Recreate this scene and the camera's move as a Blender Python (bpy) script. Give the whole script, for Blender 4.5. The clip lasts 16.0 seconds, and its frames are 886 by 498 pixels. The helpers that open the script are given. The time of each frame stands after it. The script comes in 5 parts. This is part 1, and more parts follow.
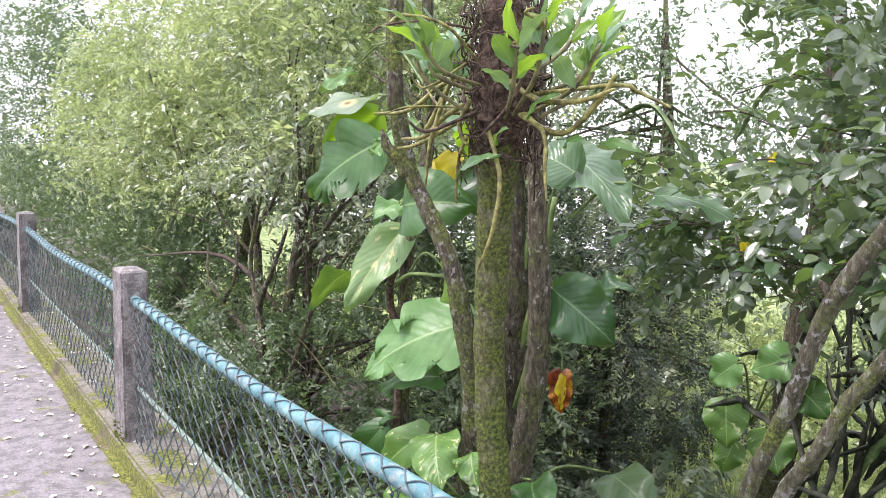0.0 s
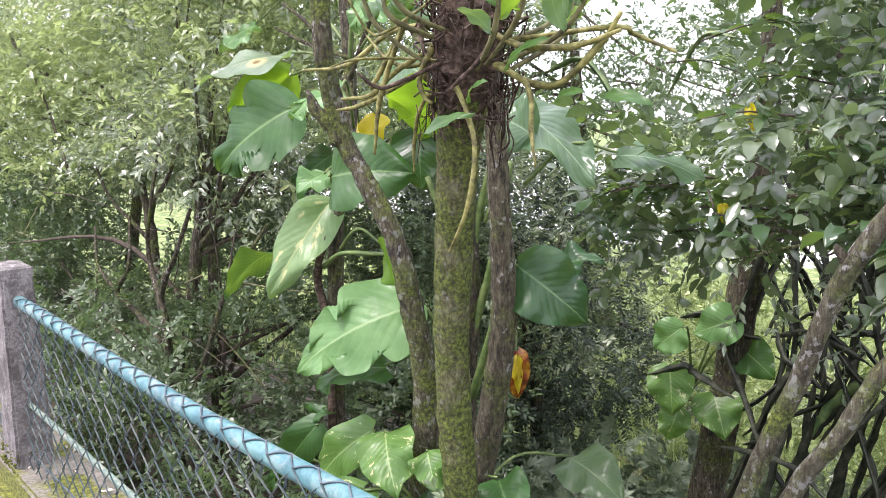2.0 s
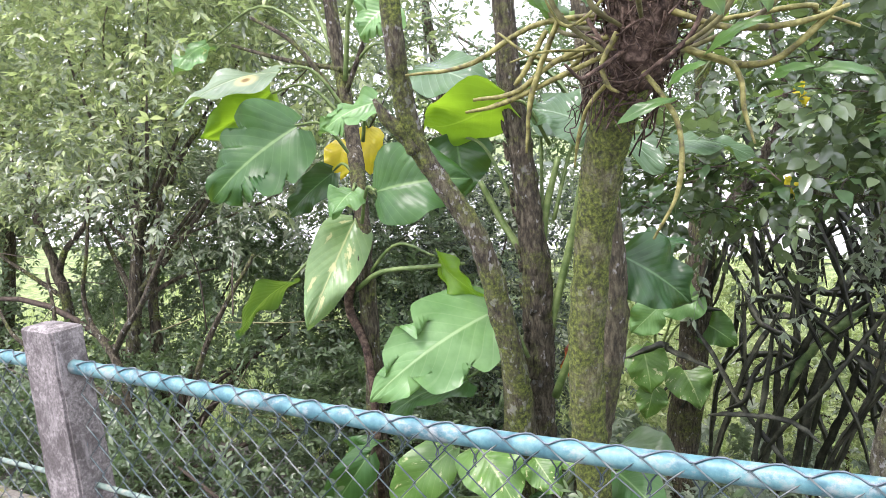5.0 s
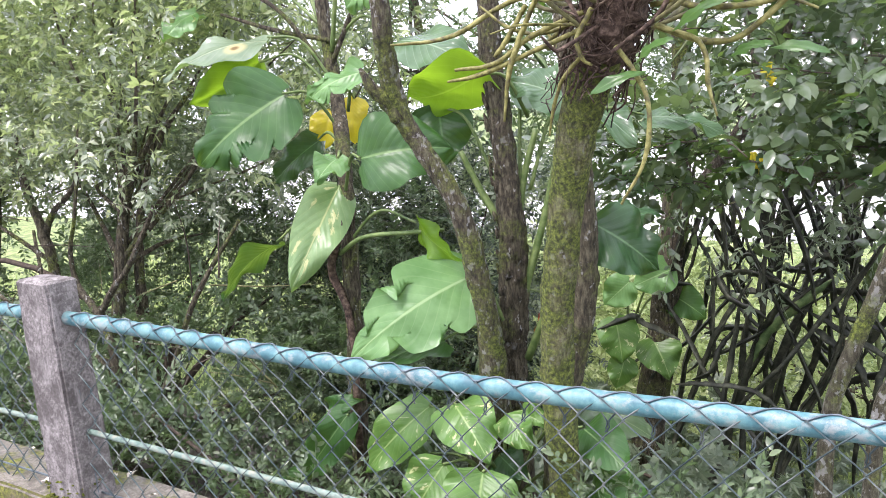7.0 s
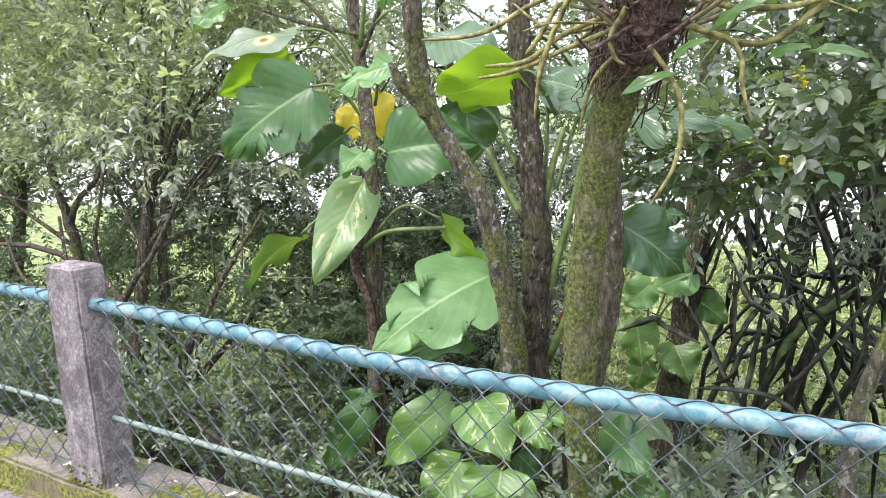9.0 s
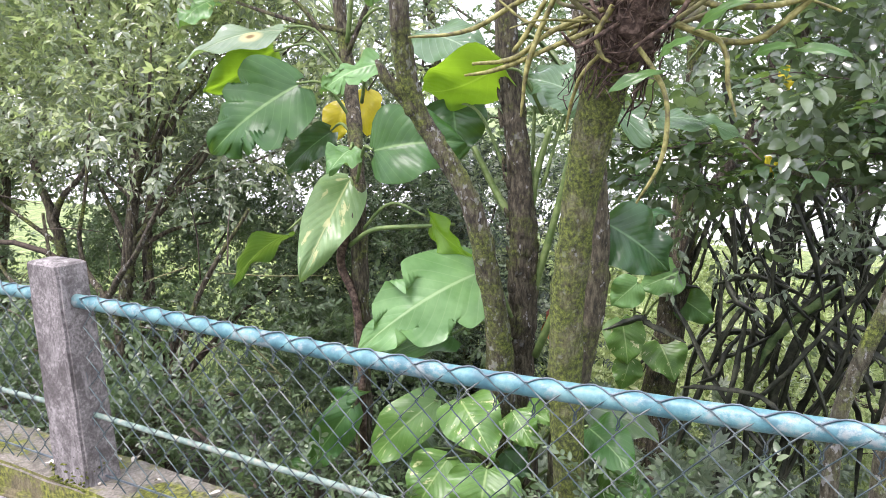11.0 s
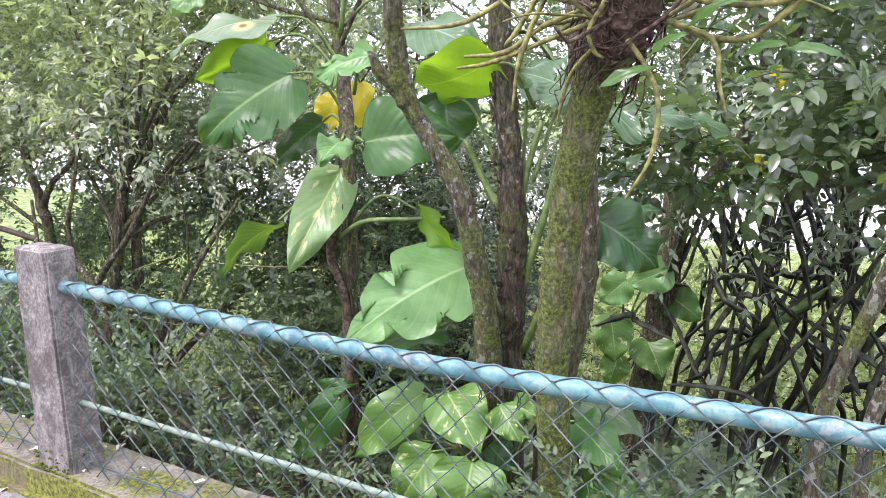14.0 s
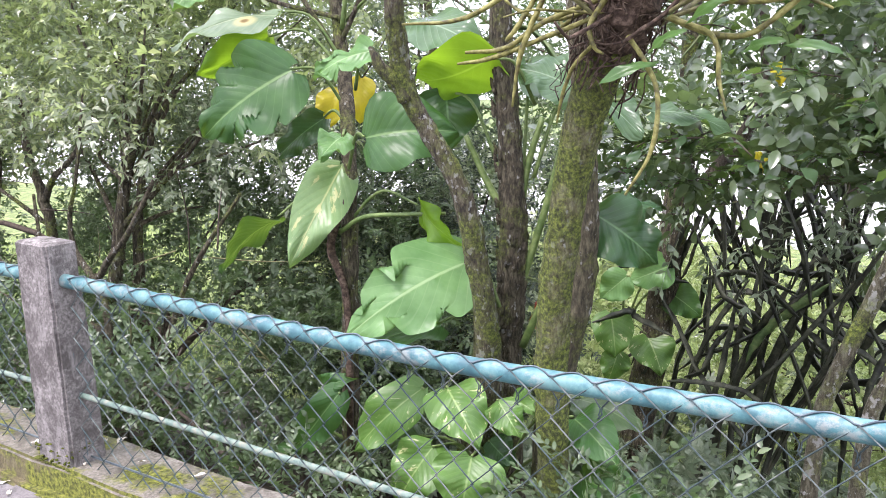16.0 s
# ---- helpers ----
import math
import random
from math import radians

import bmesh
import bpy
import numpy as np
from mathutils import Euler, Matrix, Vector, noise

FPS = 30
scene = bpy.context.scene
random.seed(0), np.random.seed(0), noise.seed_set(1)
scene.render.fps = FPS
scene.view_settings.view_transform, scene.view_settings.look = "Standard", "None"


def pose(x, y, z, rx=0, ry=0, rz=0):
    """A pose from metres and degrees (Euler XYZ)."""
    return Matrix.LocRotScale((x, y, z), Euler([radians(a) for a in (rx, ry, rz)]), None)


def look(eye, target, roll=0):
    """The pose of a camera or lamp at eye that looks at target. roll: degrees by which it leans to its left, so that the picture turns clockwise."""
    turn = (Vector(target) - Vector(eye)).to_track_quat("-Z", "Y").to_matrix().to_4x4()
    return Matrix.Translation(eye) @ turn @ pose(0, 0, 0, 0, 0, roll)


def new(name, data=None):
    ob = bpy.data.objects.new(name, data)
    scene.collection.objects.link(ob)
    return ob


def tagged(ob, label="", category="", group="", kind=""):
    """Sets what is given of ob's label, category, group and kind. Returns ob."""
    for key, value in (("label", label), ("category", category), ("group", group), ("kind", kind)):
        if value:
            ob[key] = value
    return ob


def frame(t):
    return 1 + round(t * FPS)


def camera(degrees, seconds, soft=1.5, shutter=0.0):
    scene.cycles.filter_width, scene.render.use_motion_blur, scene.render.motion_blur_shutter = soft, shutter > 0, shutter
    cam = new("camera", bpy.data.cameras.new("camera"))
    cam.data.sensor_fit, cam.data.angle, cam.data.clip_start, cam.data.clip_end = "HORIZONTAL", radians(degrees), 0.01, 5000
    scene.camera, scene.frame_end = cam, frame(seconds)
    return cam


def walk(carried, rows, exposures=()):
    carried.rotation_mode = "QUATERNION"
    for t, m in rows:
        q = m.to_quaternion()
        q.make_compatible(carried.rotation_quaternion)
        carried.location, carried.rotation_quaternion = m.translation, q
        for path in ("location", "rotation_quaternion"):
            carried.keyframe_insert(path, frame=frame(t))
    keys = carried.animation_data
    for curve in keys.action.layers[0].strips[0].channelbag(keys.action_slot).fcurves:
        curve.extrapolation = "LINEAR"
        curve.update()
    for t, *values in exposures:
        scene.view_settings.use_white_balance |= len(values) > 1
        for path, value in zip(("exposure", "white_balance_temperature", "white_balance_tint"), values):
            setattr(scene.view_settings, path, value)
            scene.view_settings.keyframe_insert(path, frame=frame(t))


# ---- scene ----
cam = camera(55.0, 16.0, soft=0.8)
PATH = [
    (0, (4.026, -0.916, 1.477), (2.364, 0.172, 1.25), 1.6),
    (0.5, (3.994, -0.904, 1.485), (2.37, 0.242, 1.263), 0.5),
    (1, (3.909, -0.91, 1.473), (2.358, 0.336, 1.267), 0.1),
    (1.5, (3.786, -0.903, 1.46), (2.285, 0.396, 1.214), 1.1),
    (2, (3.543, -0.85, 1.462), (2.048, 0.442, 1.157), 0.0),
    (2.5, (3.305, -0.937, 1.46), (1.826, 0.364, 1.109), 2.0),
    (3, (3.012, -1.088, 1.44), (1.644, 0.321, 1.061), -0.2),
    (3.5, (2.787, -1.139, 1.427), (1.455, 0.298, 1.025), -1.3),
    (4, (2.65, -1.217, 1.446), (1.363, 0.264, 1.058), -2.2),
    (4.5, (2.613, -1.421, 1.44), (1.451, 0.179, 1.143), -4.2),
    (4.7, (2.615, -1.492, 1.439), (1.498, 0.145, 1.169), -4.9),
    (7, (2.706, -1.677, 1.401), (1.638, -0.018, 1.076), -3.2),
    (7.5, (2.7, -1.682, 1.4), (1.631, -0.026, 1.066), -2.8),
    (8, (2.692, -1.687, 1.401), (1.593, -0.05, 1.067), -2.2),
    (10.5, (2.673, -1.691, 1.394), (1.584, -0.046, 1.065), -1.3),
    (11, (2.682, -1.684, 1.391), (1.605, -0.031, 1.059), -1.5),
    (11.5, (2.679, -1.677, 1.385), (1.611, -0.02, 1.049), -1.8),
    (12, (2.675, -1.674, 1.384), (1.619, -0.01, 1.043), -1.5),
    (12.5, (2.679, -1.679, 1.383), (1.626, -0.014, 1.041), -1.0),
    (13, (2.68, -1.686, 1.384), (1.631, -0.018, 1.044), -0.6),
    (13.5, (2.687, -1.684, 1.384), (1.632, -0.019, 1.047), -0.4),
    (14, (2.689, -1.681, 1.382), (1.63, -0.019, 1.039), -0.4),
    (14.5, (2.68, -1.683, 1.382), (1.621, -0.023, 1.031), -0.1),
    (15, (2.679, -1.686, 1.382), (1.621, -0.025, 1.032), -0.2),
    (15.5, (2.69, -1.684, 1.38), (1.63, -0.025, 1.028), -0.7),
    (16, (2.698, -1.685, 1.381), (1.637, -0.027, 1.029), -0.2),
]
walk(cam, [(t, look(e, g, r)) for t, e, g, r in PATH], [(0, 0.96, 6340, 26), (2.5, 0.99, 6340, 26), (4.5, 1.12, 6260, 26), (7, 1.01, 6230, 26), (16, 1.01, 6230, 26)])

# ---------------------------------------------------------------- light
world = bpy.data.worlds.new("world")
scene.world = world
world.use_nodes = True
wn, wl = world.node_tree.nodes, world.node_tree.links
sky = wn.new("ShaderNodeTexSky")
sky.sky_type = "NISHITA"
sky.sun_disc = False
SUN_ELEV, SUN_ROT = radians(63), radians(205)
sky.sun_elevation, sky.sun_rotation = SUN_ELEV, SUN_ROT
sky.air_density, sky.dust_density, sky.ozone_density = 1.0, 4.0, 1.0
wn["Background"].inputs["Strength"].default_value = 0.155
haze = wn.new("ShaderNodeMixRGB")
haze.inputs[0].default_value = 0.75
haze.inputs[2].default_value = (11.0, 11.6, 12.0, 1)
wl.new(sky.outputs[0], haze.inputs[1])
wl.new(haze.outputs[0], wn["Background"].inputs["Color"])
sun_data = bpy.data.lights.new("sun", "SUN")
sun_data.energy, sun_data.angle, sun_data.color = 2.4, radians(18), (1.0, 0.96, 0.88)
sun = new("sun", sun_data)
sun.matrix_world = look((0, 0, 0), (-math.sin(SUN_ROT) * math.cos(SUN_ELEV), -math.cos(SUN_ROT) * math.cos(SUN_ELEV), -math.sin(SUN_ELEV)))

rng = np.random.default_rng(7)

# ---------------------------------------------------------------- materials


class Nodes:
    """A short way to write a node material."""

    def __init__(self, name):
        self.mat = bpy.data.materials.new(name)
        self.mat.use_nodes = True
        self.t = self.mat.node_tree
        self.b = self.t.nodes["Principled BSDF"]
        self.out = self.t.nodes["Material Output"]

    def add(self, kind, ins=None, **props):
        n = self.t.nodes.new("ShaderNode" + kind)
        for k, v in props.items():
            setattr(n, k, v)
        for k, v in (ins or {}).items():
            self.put(n.inputs[k], v)
        return n

    def put(self, socket, v):
        if isinstance(v, bpy.types.NodeSocket):
            self.t.links.new(v, socket)
        elif isinstance(v, bpy.types.Node):
            self.t.links.new(v.outputs[0], socket)
        else:
            socket.default_value = (*v, 1) if isinstance(v, tuple) and len(v) == 3 and socket.type == "RGBA" else v

    def noise(self, scale, detail=4, rough=0.6, vec=None, stretch=None, dist=0.0):
        co = vec or self.add("TexCoord").outputs["Object"]
        if stretch:
            co = self.add("Mapping", {"Vector": co, "Scale": stretch}).outputs[0]
        return self.add("TexNoise", {"Vector": co, "Scale": scale, "Detail": detail, "Roughness": rough, "Distortion": dist}).outputs["Fac"]

    def ramp(self, fac, stops):
        r = self.add("ValToRGB", {0: fac})
        els = r.color_ramp.elements
        while len(els) < len(stops):
            els.new(0.5)
        for e, (p, c) in zip(els, stops):
            e.position = p
            e.color = (*c, 1) if isinstance(c, tuple) else (c, c, c, 1)
        return r.outputs[0]

    def mix(self, fac, a, b, blend="MIX"):
        n = self.add("MixRGB", blend_type=blend)
        for i, v in enumerate((fac, a, b)):
            self.put(n.inputs[i], v)
        return n.outputs[0]

    def math(self, op, a, b=0.0, c=0.0):
        n = self.add("Math", operation=op)
        for i, v in enumerate((a, b, c)):
            self.put(n.inputs[i], v)
        return n.outputs[0]

    def set(self, **ins):
        for k, v in ins.items():
            self.put(self.b.inputs[k.replace("_", " ")], v)

    def bump(self, height, strength=0.5, distance=0.01):
        self.put(self.b.inputs["Normal"], self.add("Bump", {"Height": height, "Strength": strength, "Distance": distance}).outputs[0])


def m_concrete(name, base, dark, light, moss=0.0):
    m = Nodes(name)
    geo = m.add("NewGeometry").outputs["Position"]
    fine = m.noise(90, 6, 0.7, geo)
    mid = m.noise(11, 5, 0.7, geo)
    streak = m.noise(20, 5, 0.7, geo, (1, 1, 0.28))
    col = m.ramp(fine, [(0.26, dark), (0.5, base), (0.78, light)])
    col = m.mix(m.ramp(mid, [(0.44, 0.0), (0.58, 0.75)]), col, dark)
    col = m.mix(m.ramp(streak, [(0.52, 0.0), (0.68, 0.5)]), col, light)
    pits = m.ramp(m.noise(160, 2, 0.5, geo), [(0.28, 0.0), (0.36, 1.0)])
    col = m.mix(m.math("SUBTRACT", 1.0, pits), col, dark)
    if moss:
        patch = m.ramp(m.noise(5, 6, 0.7, geo), [(0.62 - 0.3 * moss, 0.0), (0.72 - 0.3 * moss, 1.0)])
        green = m.ramp(m.noise(60, 5, 0.7, geo), [(0.36, (0.026, 0.03, 0.005)), (0.5, (0.105, 0.118, 0.014)), (0.64, (0.22, 0.23, 0.04))])
        col = m.mix(patch, col, green)
    m.set(Base_Color=col, Roughness=0.92)
    m.bump(m.math("ADD", m.math("MULTIPLY", fine, 0.6), mid), 0.7, 0.006)
    return m.mat


def m_bark(name, dark, mid, light, moss, lichen=0.5):
    m = Nodes(name)
    geo = m.add("NewGeometry").outputs["Position"]
    ridges = m.noise(62, 7, 0.74, geo, (1, 1, 0.3), 0.25)
    big = m.noise(6, 5, 0.65, geo)
    col = m.ramp(ridges, [(0.38, dark), (0.5, mid), (0.62, light)])
    spots = m.ramp(m.noise(38, 3, 0.55, geo, (1, 1, 0.7)), [(0.66 - 0.06 * lichen, 0.0), (0.71 - 0.06 * lichen, 1.0)])
    col = m.mix(m.math("MULTIPLY", spots, 0.75), col, (0.42, 0.42, 0.39))
    blotch = m.ramp(m.noise(7, 4, 0.6, geo), [(0.66, 0.0), (0.7, 1.0)])
    col = m.mix(m.math("MULTIPLY", m.math("MULTIPLY", blotch, m.ramp(m.noise(60, 3, 0.6, geo), [(0.4, 0.0), (0.55, 1.0)])), 0.8 * lichen), col, (0.5, 0.52, 0.5))
    green = m.ramp(m.noise(70, 5, 0.7, geo), [(0.36, (0.018, 0.027, 0.003)), (0.5, (0.095, 0.135, 0.012)), (0.63, (0.26, 0.32, 0.045))])
    where = m.ramp(m.math("ADD", m.math("MULTIPLY", big, 0.8), m.math("MULTIPLY", ridges, 0.25)), [(0.70 - 0.34 * moss, 0.0), (0.86 - 0.34 * moss, 0.9)])
    col = m.mix(where, col, green)
    m.set(Base_Color=col, Roughness=0.9)
    m.bump(m.math("ADD", ridges, m.math("MULTIPLY", m.noise(150, 4, 0.7, geo), 0.5)), 1.0, 0.03)
    return m.mat


def leafy(m, col, trans_col, trans, rough, spec=0.5):
    """Glossy leaf skin that also lets light through."""
    m.set(Base_Color=col, Roughness=rough, Specular_IOR_Level=spec)
    tr = m.add("BsdfTranslucent", {"Color": trans_col})
    mix = m.add("MixShader", {0: trans, 1: m.b.outputs[0], 2: tr.outputs[0]})
    m.t.links.new(mix.outputs[0], m.out.inputs["Surface"])
    return m.mat


def m_foliage(name, cols, trans_col, trans=0.3, rough=0.42, spec=0.5):
    m = Nodes(name)
    rnd = m.add("NewGeometry").outputs["Random Per Island"]
    geo = m.add("NewGeometry").outputs["Position"]
    n = len(cols)
    col = m.ramp(rnd, [(i / max(n - 1, 1), c) for i, c in enumerate(cols)])
    col = m.mix(m.ramp(m.noise(1.4, 3, 0.6, geo), [(0.35, 0.0), (0.65, 0.4)]), col, tuple(v * 0.6 for v in cols[0]))
    col = m.mix(m.math("MULTIPLY", m.noise(55, 3, 0.6, geo), 0.35), col, tuple(v * 1.35 for v in cols[-1]))
    return leafy(m, col, m.mix(0.5, col, trans_col), trans, rough, spec)


def m_bigleaf(name, dark, mid, vein, variegated=0.0, spot=(0.62, 0.6, 0.28), trans_col=(0.25, 0.42, 0.03), trans=0.3, rough=0.33, ribs=1.0, eye=None):
    m = Nodes(name)
    uv = m.add("UVMap").outputs[0]
    sep = m.add("SeparateXYZ", {0: uv})
    u, v = sep.outputs[0], m.math("ABSOLUTE", m.math("SUBTRACT", sep.outputs[1], 0.5))
    obj = m.add("TexCoord").outputs["Object"]
    rnd = m.add("ObjectInfo").outputs["Random"]
    shift = m.add("VectorMath", {0: obj, 1: m.add("CombineXYZ", {0: m.math("MULTIPLY", rnd, 37.0), 1: m.math("MULTIPLY", rnd, 11.0)}).outputs[0]}, operation="ADD").outputs[0]
    side = m.math("SINE", m.math("MULTIPLY", m.math("SUBTRACT", u, m.math("MULTIPLY", v, 0.62)), 66.0))
    side_line = m.ramp(side, [(0.90, 0.0), (1.0, 1.0)])
    rib = m.ramp(v, [(0.008, 1.0), (0.022, 0.0)])
    cloudy = m.noise(9, 4, 0.6, shift)
    col = m.ramp(cloudy, [(0.3, dark), (0.7, mid)])
    col = m.mix(m.math("MULTIPLY", side_line, 0.16 * ribs), col, vein)
    col = m.mix(m.math("MULTIPLY", rib, 0.8), col, vein)
    if variegated:
        band = m.noise(7.0, 5, 0.65, m.add("CombineXYZ", {0: m.math("MULTIPLY", m.math("SUBTRACT", u, m.math("MULTIPLY", v, 0.5)), 1.1), 1: m.math("MULTIPLY", sep.outputs[1], 0.55), 2: m.math("MULTIPLY", rnd, 60.0)}).outputs[0])
        where = m.ramp(band, [(0.75 - 0.16 * variegated, 0.0), (0.79 - 0.16 * variegated, 0.9)])
        col = m.mix(where, col, m.mix(m.noise(25, 3, 0.6, shift), spot, (0.5, 0.56, 0.3)))
    if eye:
        du = m.math("SUBTRACT", u, eye[0])
        dv = m.math("MULTIPLY", m.math("SUBTRACT", sep.outputs[1], eye[1]), 0.7)
        far = m.math("ADD", m.math("SQRT", m.math("ADD", m.math("MULTIPLY", du, du), m.math("MULTIPLY", dv, dv))), m.math("MULTIPLY", m.math("SUBTRACT", cloudy, 0.5), 0.06))
        col = m.mix(m.ramp(far, [(0.06, 0.85), (0.12, 0.0)]), col, (0.5, 0.44, 0.2))
        col = m.mix(m.ramp(far, [(0.025, 0.9), (0.055, 0.0)]), col, (0.13, 0.06, 0.025))
    wear = m.ramp(m.noise(22, 5, 0.7, shift), [(0.70, 0.0), (0.76, 0.7)])
    col = m.mix(wear, col, (0.2, 0.17, 0.06))
    relief = m.math("ADD", m.math("MULTIPLY", side, 0.12 * ribs), m.math("MULTIPLY", m.noise(14, 3, 0.5, shift), 1.2))
    m.bump(relief, 0.35, 0.01)
    return leafy(m, col, m.mix(0.6, col, trans_col), trans, rough, 0.45)


def m_plain(name, cols, scale=30, rough=0.7, spec=0.4, metal=0.0, stretch=None, bump=0.3, trans=0.0):
    m = Nodes(name)
    geo = m.add("NewGeometry").outputs["Position"]
    n = m.noise(scale, 5, 0.65, geo, stretch)
    k = len(cols)
    col = m.ramp(n, [(0.36 + 0.28 * i / max(k - 1, 1), c) for i, c in enumerate(cols)])
    m.set(Base_Color=col, Roughness=rough, Specular_IOR_Level=spec, Metallic=metal)
    if bump:
        m.bump(n, bump, 0.004)
    if trans:
        return leafy(m, col, col, trans, rough, spec)
    return m.mat


MOSS = m_plain("moss_cushion", [(0.028, 0.036, 0.007), (0.07, 0.084, 0.014), (0.13, 0.14, 0.035)], 60, 0.95, 0.2)
POST = m_concrete("post_concrete", (0.158, 0.146, 0.138), (0.05, 0.044, 0.040), (0.37, 0.35, 0.335))
KERB = m_concrete("kerb_concrete", (0.165, 0.152, 0.125), (0.06, 0.054, 0.04), (0.31, 0.29, 0.245), moss=0.42)
KERB_FACE = m_concrete("kerb_face_mossy", (0.13, 0.11, 0.055), (0.04, 0.036, 0.018), (0.22, 0.19, 0.12), moss=0.72)
PAVING = m_concrete("path_concrete", (0.175, 0.164, 0.166), (0.085, 0.08, 0.08), (0.27, 0.258, 0.26), moss=0.12)
BARK_MOSS = m_bark("bark_mossy", (0.06, 0.05, 0.026), (0.2, 0.178, 0.1), (0.42, 0.39, 0.27), 1.02, 0.7)
BARK = m_bark("bark_grey_brown", (0.03, 0.024, 0.017), (0.10, 0.078, 0.058), (0.225, 0.19, 0.155), 0.3, 0.9)
BARK_OLIVE = m_bark("bark_olive", (0.03, 0.026, 0.014), (0.095, 0.082, 0.048), (0.2, 0.18, 0.11), 0.42, 0.6)
BARK_FORK = m_bark("bark_spotted", (0.03, 0.024, 0.017), (0.094, 0.079, 0.046), (0.21, 0.19, 0.13), 0.7, 1.4)
BARK_DARK = m_bark("bark_dark_rough", (0.021, 0.017, 0.009), (0.078, 0.065, 0.039), (0.175, 0.155, 0.10), 0.5, 0.45)
BARK_PALE = m_bark("bark_pale_lichen", (0.045, 0.04, 0.022), (0.108, 0.098, 0.058), (0.21, 0.2, 0.14), 0.6, 1.5)
TWIG = m_plain("twig_bark", [(0.03, 0.022, 0.016), (0.09, 0.07, 0.05)], 40, 0.85)


def m_rail():
    m = Nodes("rail_blue_paint")
    geo = m.add("NewGeometry").outputs["Position"]
    paint = m.ramp(m.noise(16, 5, 0.65, geo), [(0.36, (0.03, 0.10, 0.118)), (0.5, (0.058, 0.165, 0.18)), (0.62, (0.115, 0.24, 0.235))])
    worn = m.ramp(m.noise(24, 5, 0.75, geo, (0.8, 1, 1)), [(0.52, 0.0), (0.64, 0.6)])
    col = m.mix(worn, paint, m.mix(m.noise(70, 3, 0.6, geo), (0.27, 0.33, 0.33), (0.26, 0.22, 0.18)))
    m.set(Base_Color=col, Roughness=m.ramp(worn, [(0.0, 0.46), (1.0, 0.7)]))
    m.bump(m.noise(60, 4, 0.6, geo), 0.25, 0.003)
    return m.mat


RAIL = m_rail()
RAIL_LOW = m_plain("lower_rail_paint", [(0.09, 0.15, 0.125), (0.17, 0.235, 0.195), (0.25, 0.255, 0.20)], 30, 0.6)
WIRE = m_plain("wire_green_coated", [(0.016, 0.033, 0.037), (0.05, 0.074, 0.075), (0.15, 0.165, 0.15)], 9, 0.5, 0.4)
WRAP = m_plain("wire_blue_coated", [(0.035, 0.055, 0.07), (0.10, 0.13, 0.145)], 20, 0.42, 0.5)
GREEN_LEAF = m_bigleaf("leaf_green", (0.022, 0.078, 0.018), (0.05, 0.135, 0.034), (0.17, 0.29, 0.10), rough=0.4)
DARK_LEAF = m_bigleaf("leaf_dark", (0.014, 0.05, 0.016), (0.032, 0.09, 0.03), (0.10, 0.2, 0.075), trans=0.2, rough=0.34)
# brighter yellow-green puts the light shining through the blade into its colour
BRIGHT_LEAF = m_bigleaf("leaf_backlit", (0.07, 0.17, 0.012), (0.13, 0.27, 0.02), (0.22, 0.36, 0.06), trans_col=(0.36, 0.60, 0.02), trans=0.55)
PALE_LEAF = m_bigleaf("leaf_pale", (0.085, 0.2, 0.06), (0.16, 0.31, 0.11), (0.30, 0.44, 0.2), rough=0.36)
# pale grey base colour carries the sheen of the reflected sky
GREY_LEAF = m_bigleaf("leaf_grey_sheen", (0.13, 0.19, 0.12), (0.22, 0.29, 0.19), (0.36, 0.42, 0.27), variegated=0.35, spot=(0.34, 0.22, 0.07), rough=0.24, eye=(0.3, 0.62))
VARIEG_LEAF = m_bigleaf("leaf_variegated", (0.062, 0.15, 0.03), (0.12, 0.24, 0.055), (0.28, 0.40, 0.14), variegated=0.85, rough=0.38)
STREAK_LEAF = m_bigleaf("leaf_streaked", (0.12, 0.22, 0.08), (0.21, 0.33, 0.14), (0.42, 0.46, 0.2), variegated=0.95, spot=(0.42, 0.38, 0.13), rough=0.37)
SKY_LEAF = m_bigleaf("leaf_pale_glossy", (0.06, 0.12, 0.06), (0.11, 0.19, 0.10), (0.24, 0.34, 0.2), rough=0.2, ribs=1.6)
EPI_GREEN = m_bigleaf("strap_leaf_green", (0.045, 0.115, 0.03), (0.09, 0.19, 0.05), (0.14, 0.25, 0.08), rough=0.3, ribs=0.05)
EPI_BRIGHT = m_bigleaf("strap_leaf_bright", (0.09, 0.19, 0.025), (0.15, 0.29, 0.04), (0.2, 0.34, 0.07), trans_col=(0.36, 0.6, 0.03), trans=0.45, ribs=0.05)
EPI_PALE = m_bigleaf("strap_leaf_pale", (0.10, 0.19, 0.10), (0.17, 0.28, 0.16), (0.25, 0.36, 0.22), rough=0.28, ribs=0.05)
YELLOW_LEAF = m_bigleaf("leaf_yellow", (0.42, 0.36, 0.02), (0.62, 0.55, 0.04), (0.5, 0.42, 0.03), trans_col=(0.9, 0.75, 0.02), trans=0.5)
RED_LEAF = m_plain("leaf_red_brown", [(0.10, 0.018, 0.008), (0.26, 0.06, 0.015), (0.5, 0.30, 0.02)], 14, 0.5, trans=0.3)
GREY_GREEN = m_bigleaf("leaf_grey_green", (0.06, 0.11, 0.05), (0.11, 0.175, 0.085), (0.2, 0.28, 0.14), rough=0.3)
STEM = m_plain("stem_green", [(0.07, 0.12, 0.03), (0.16, 0.22, 0.07)], 25, 0.5)
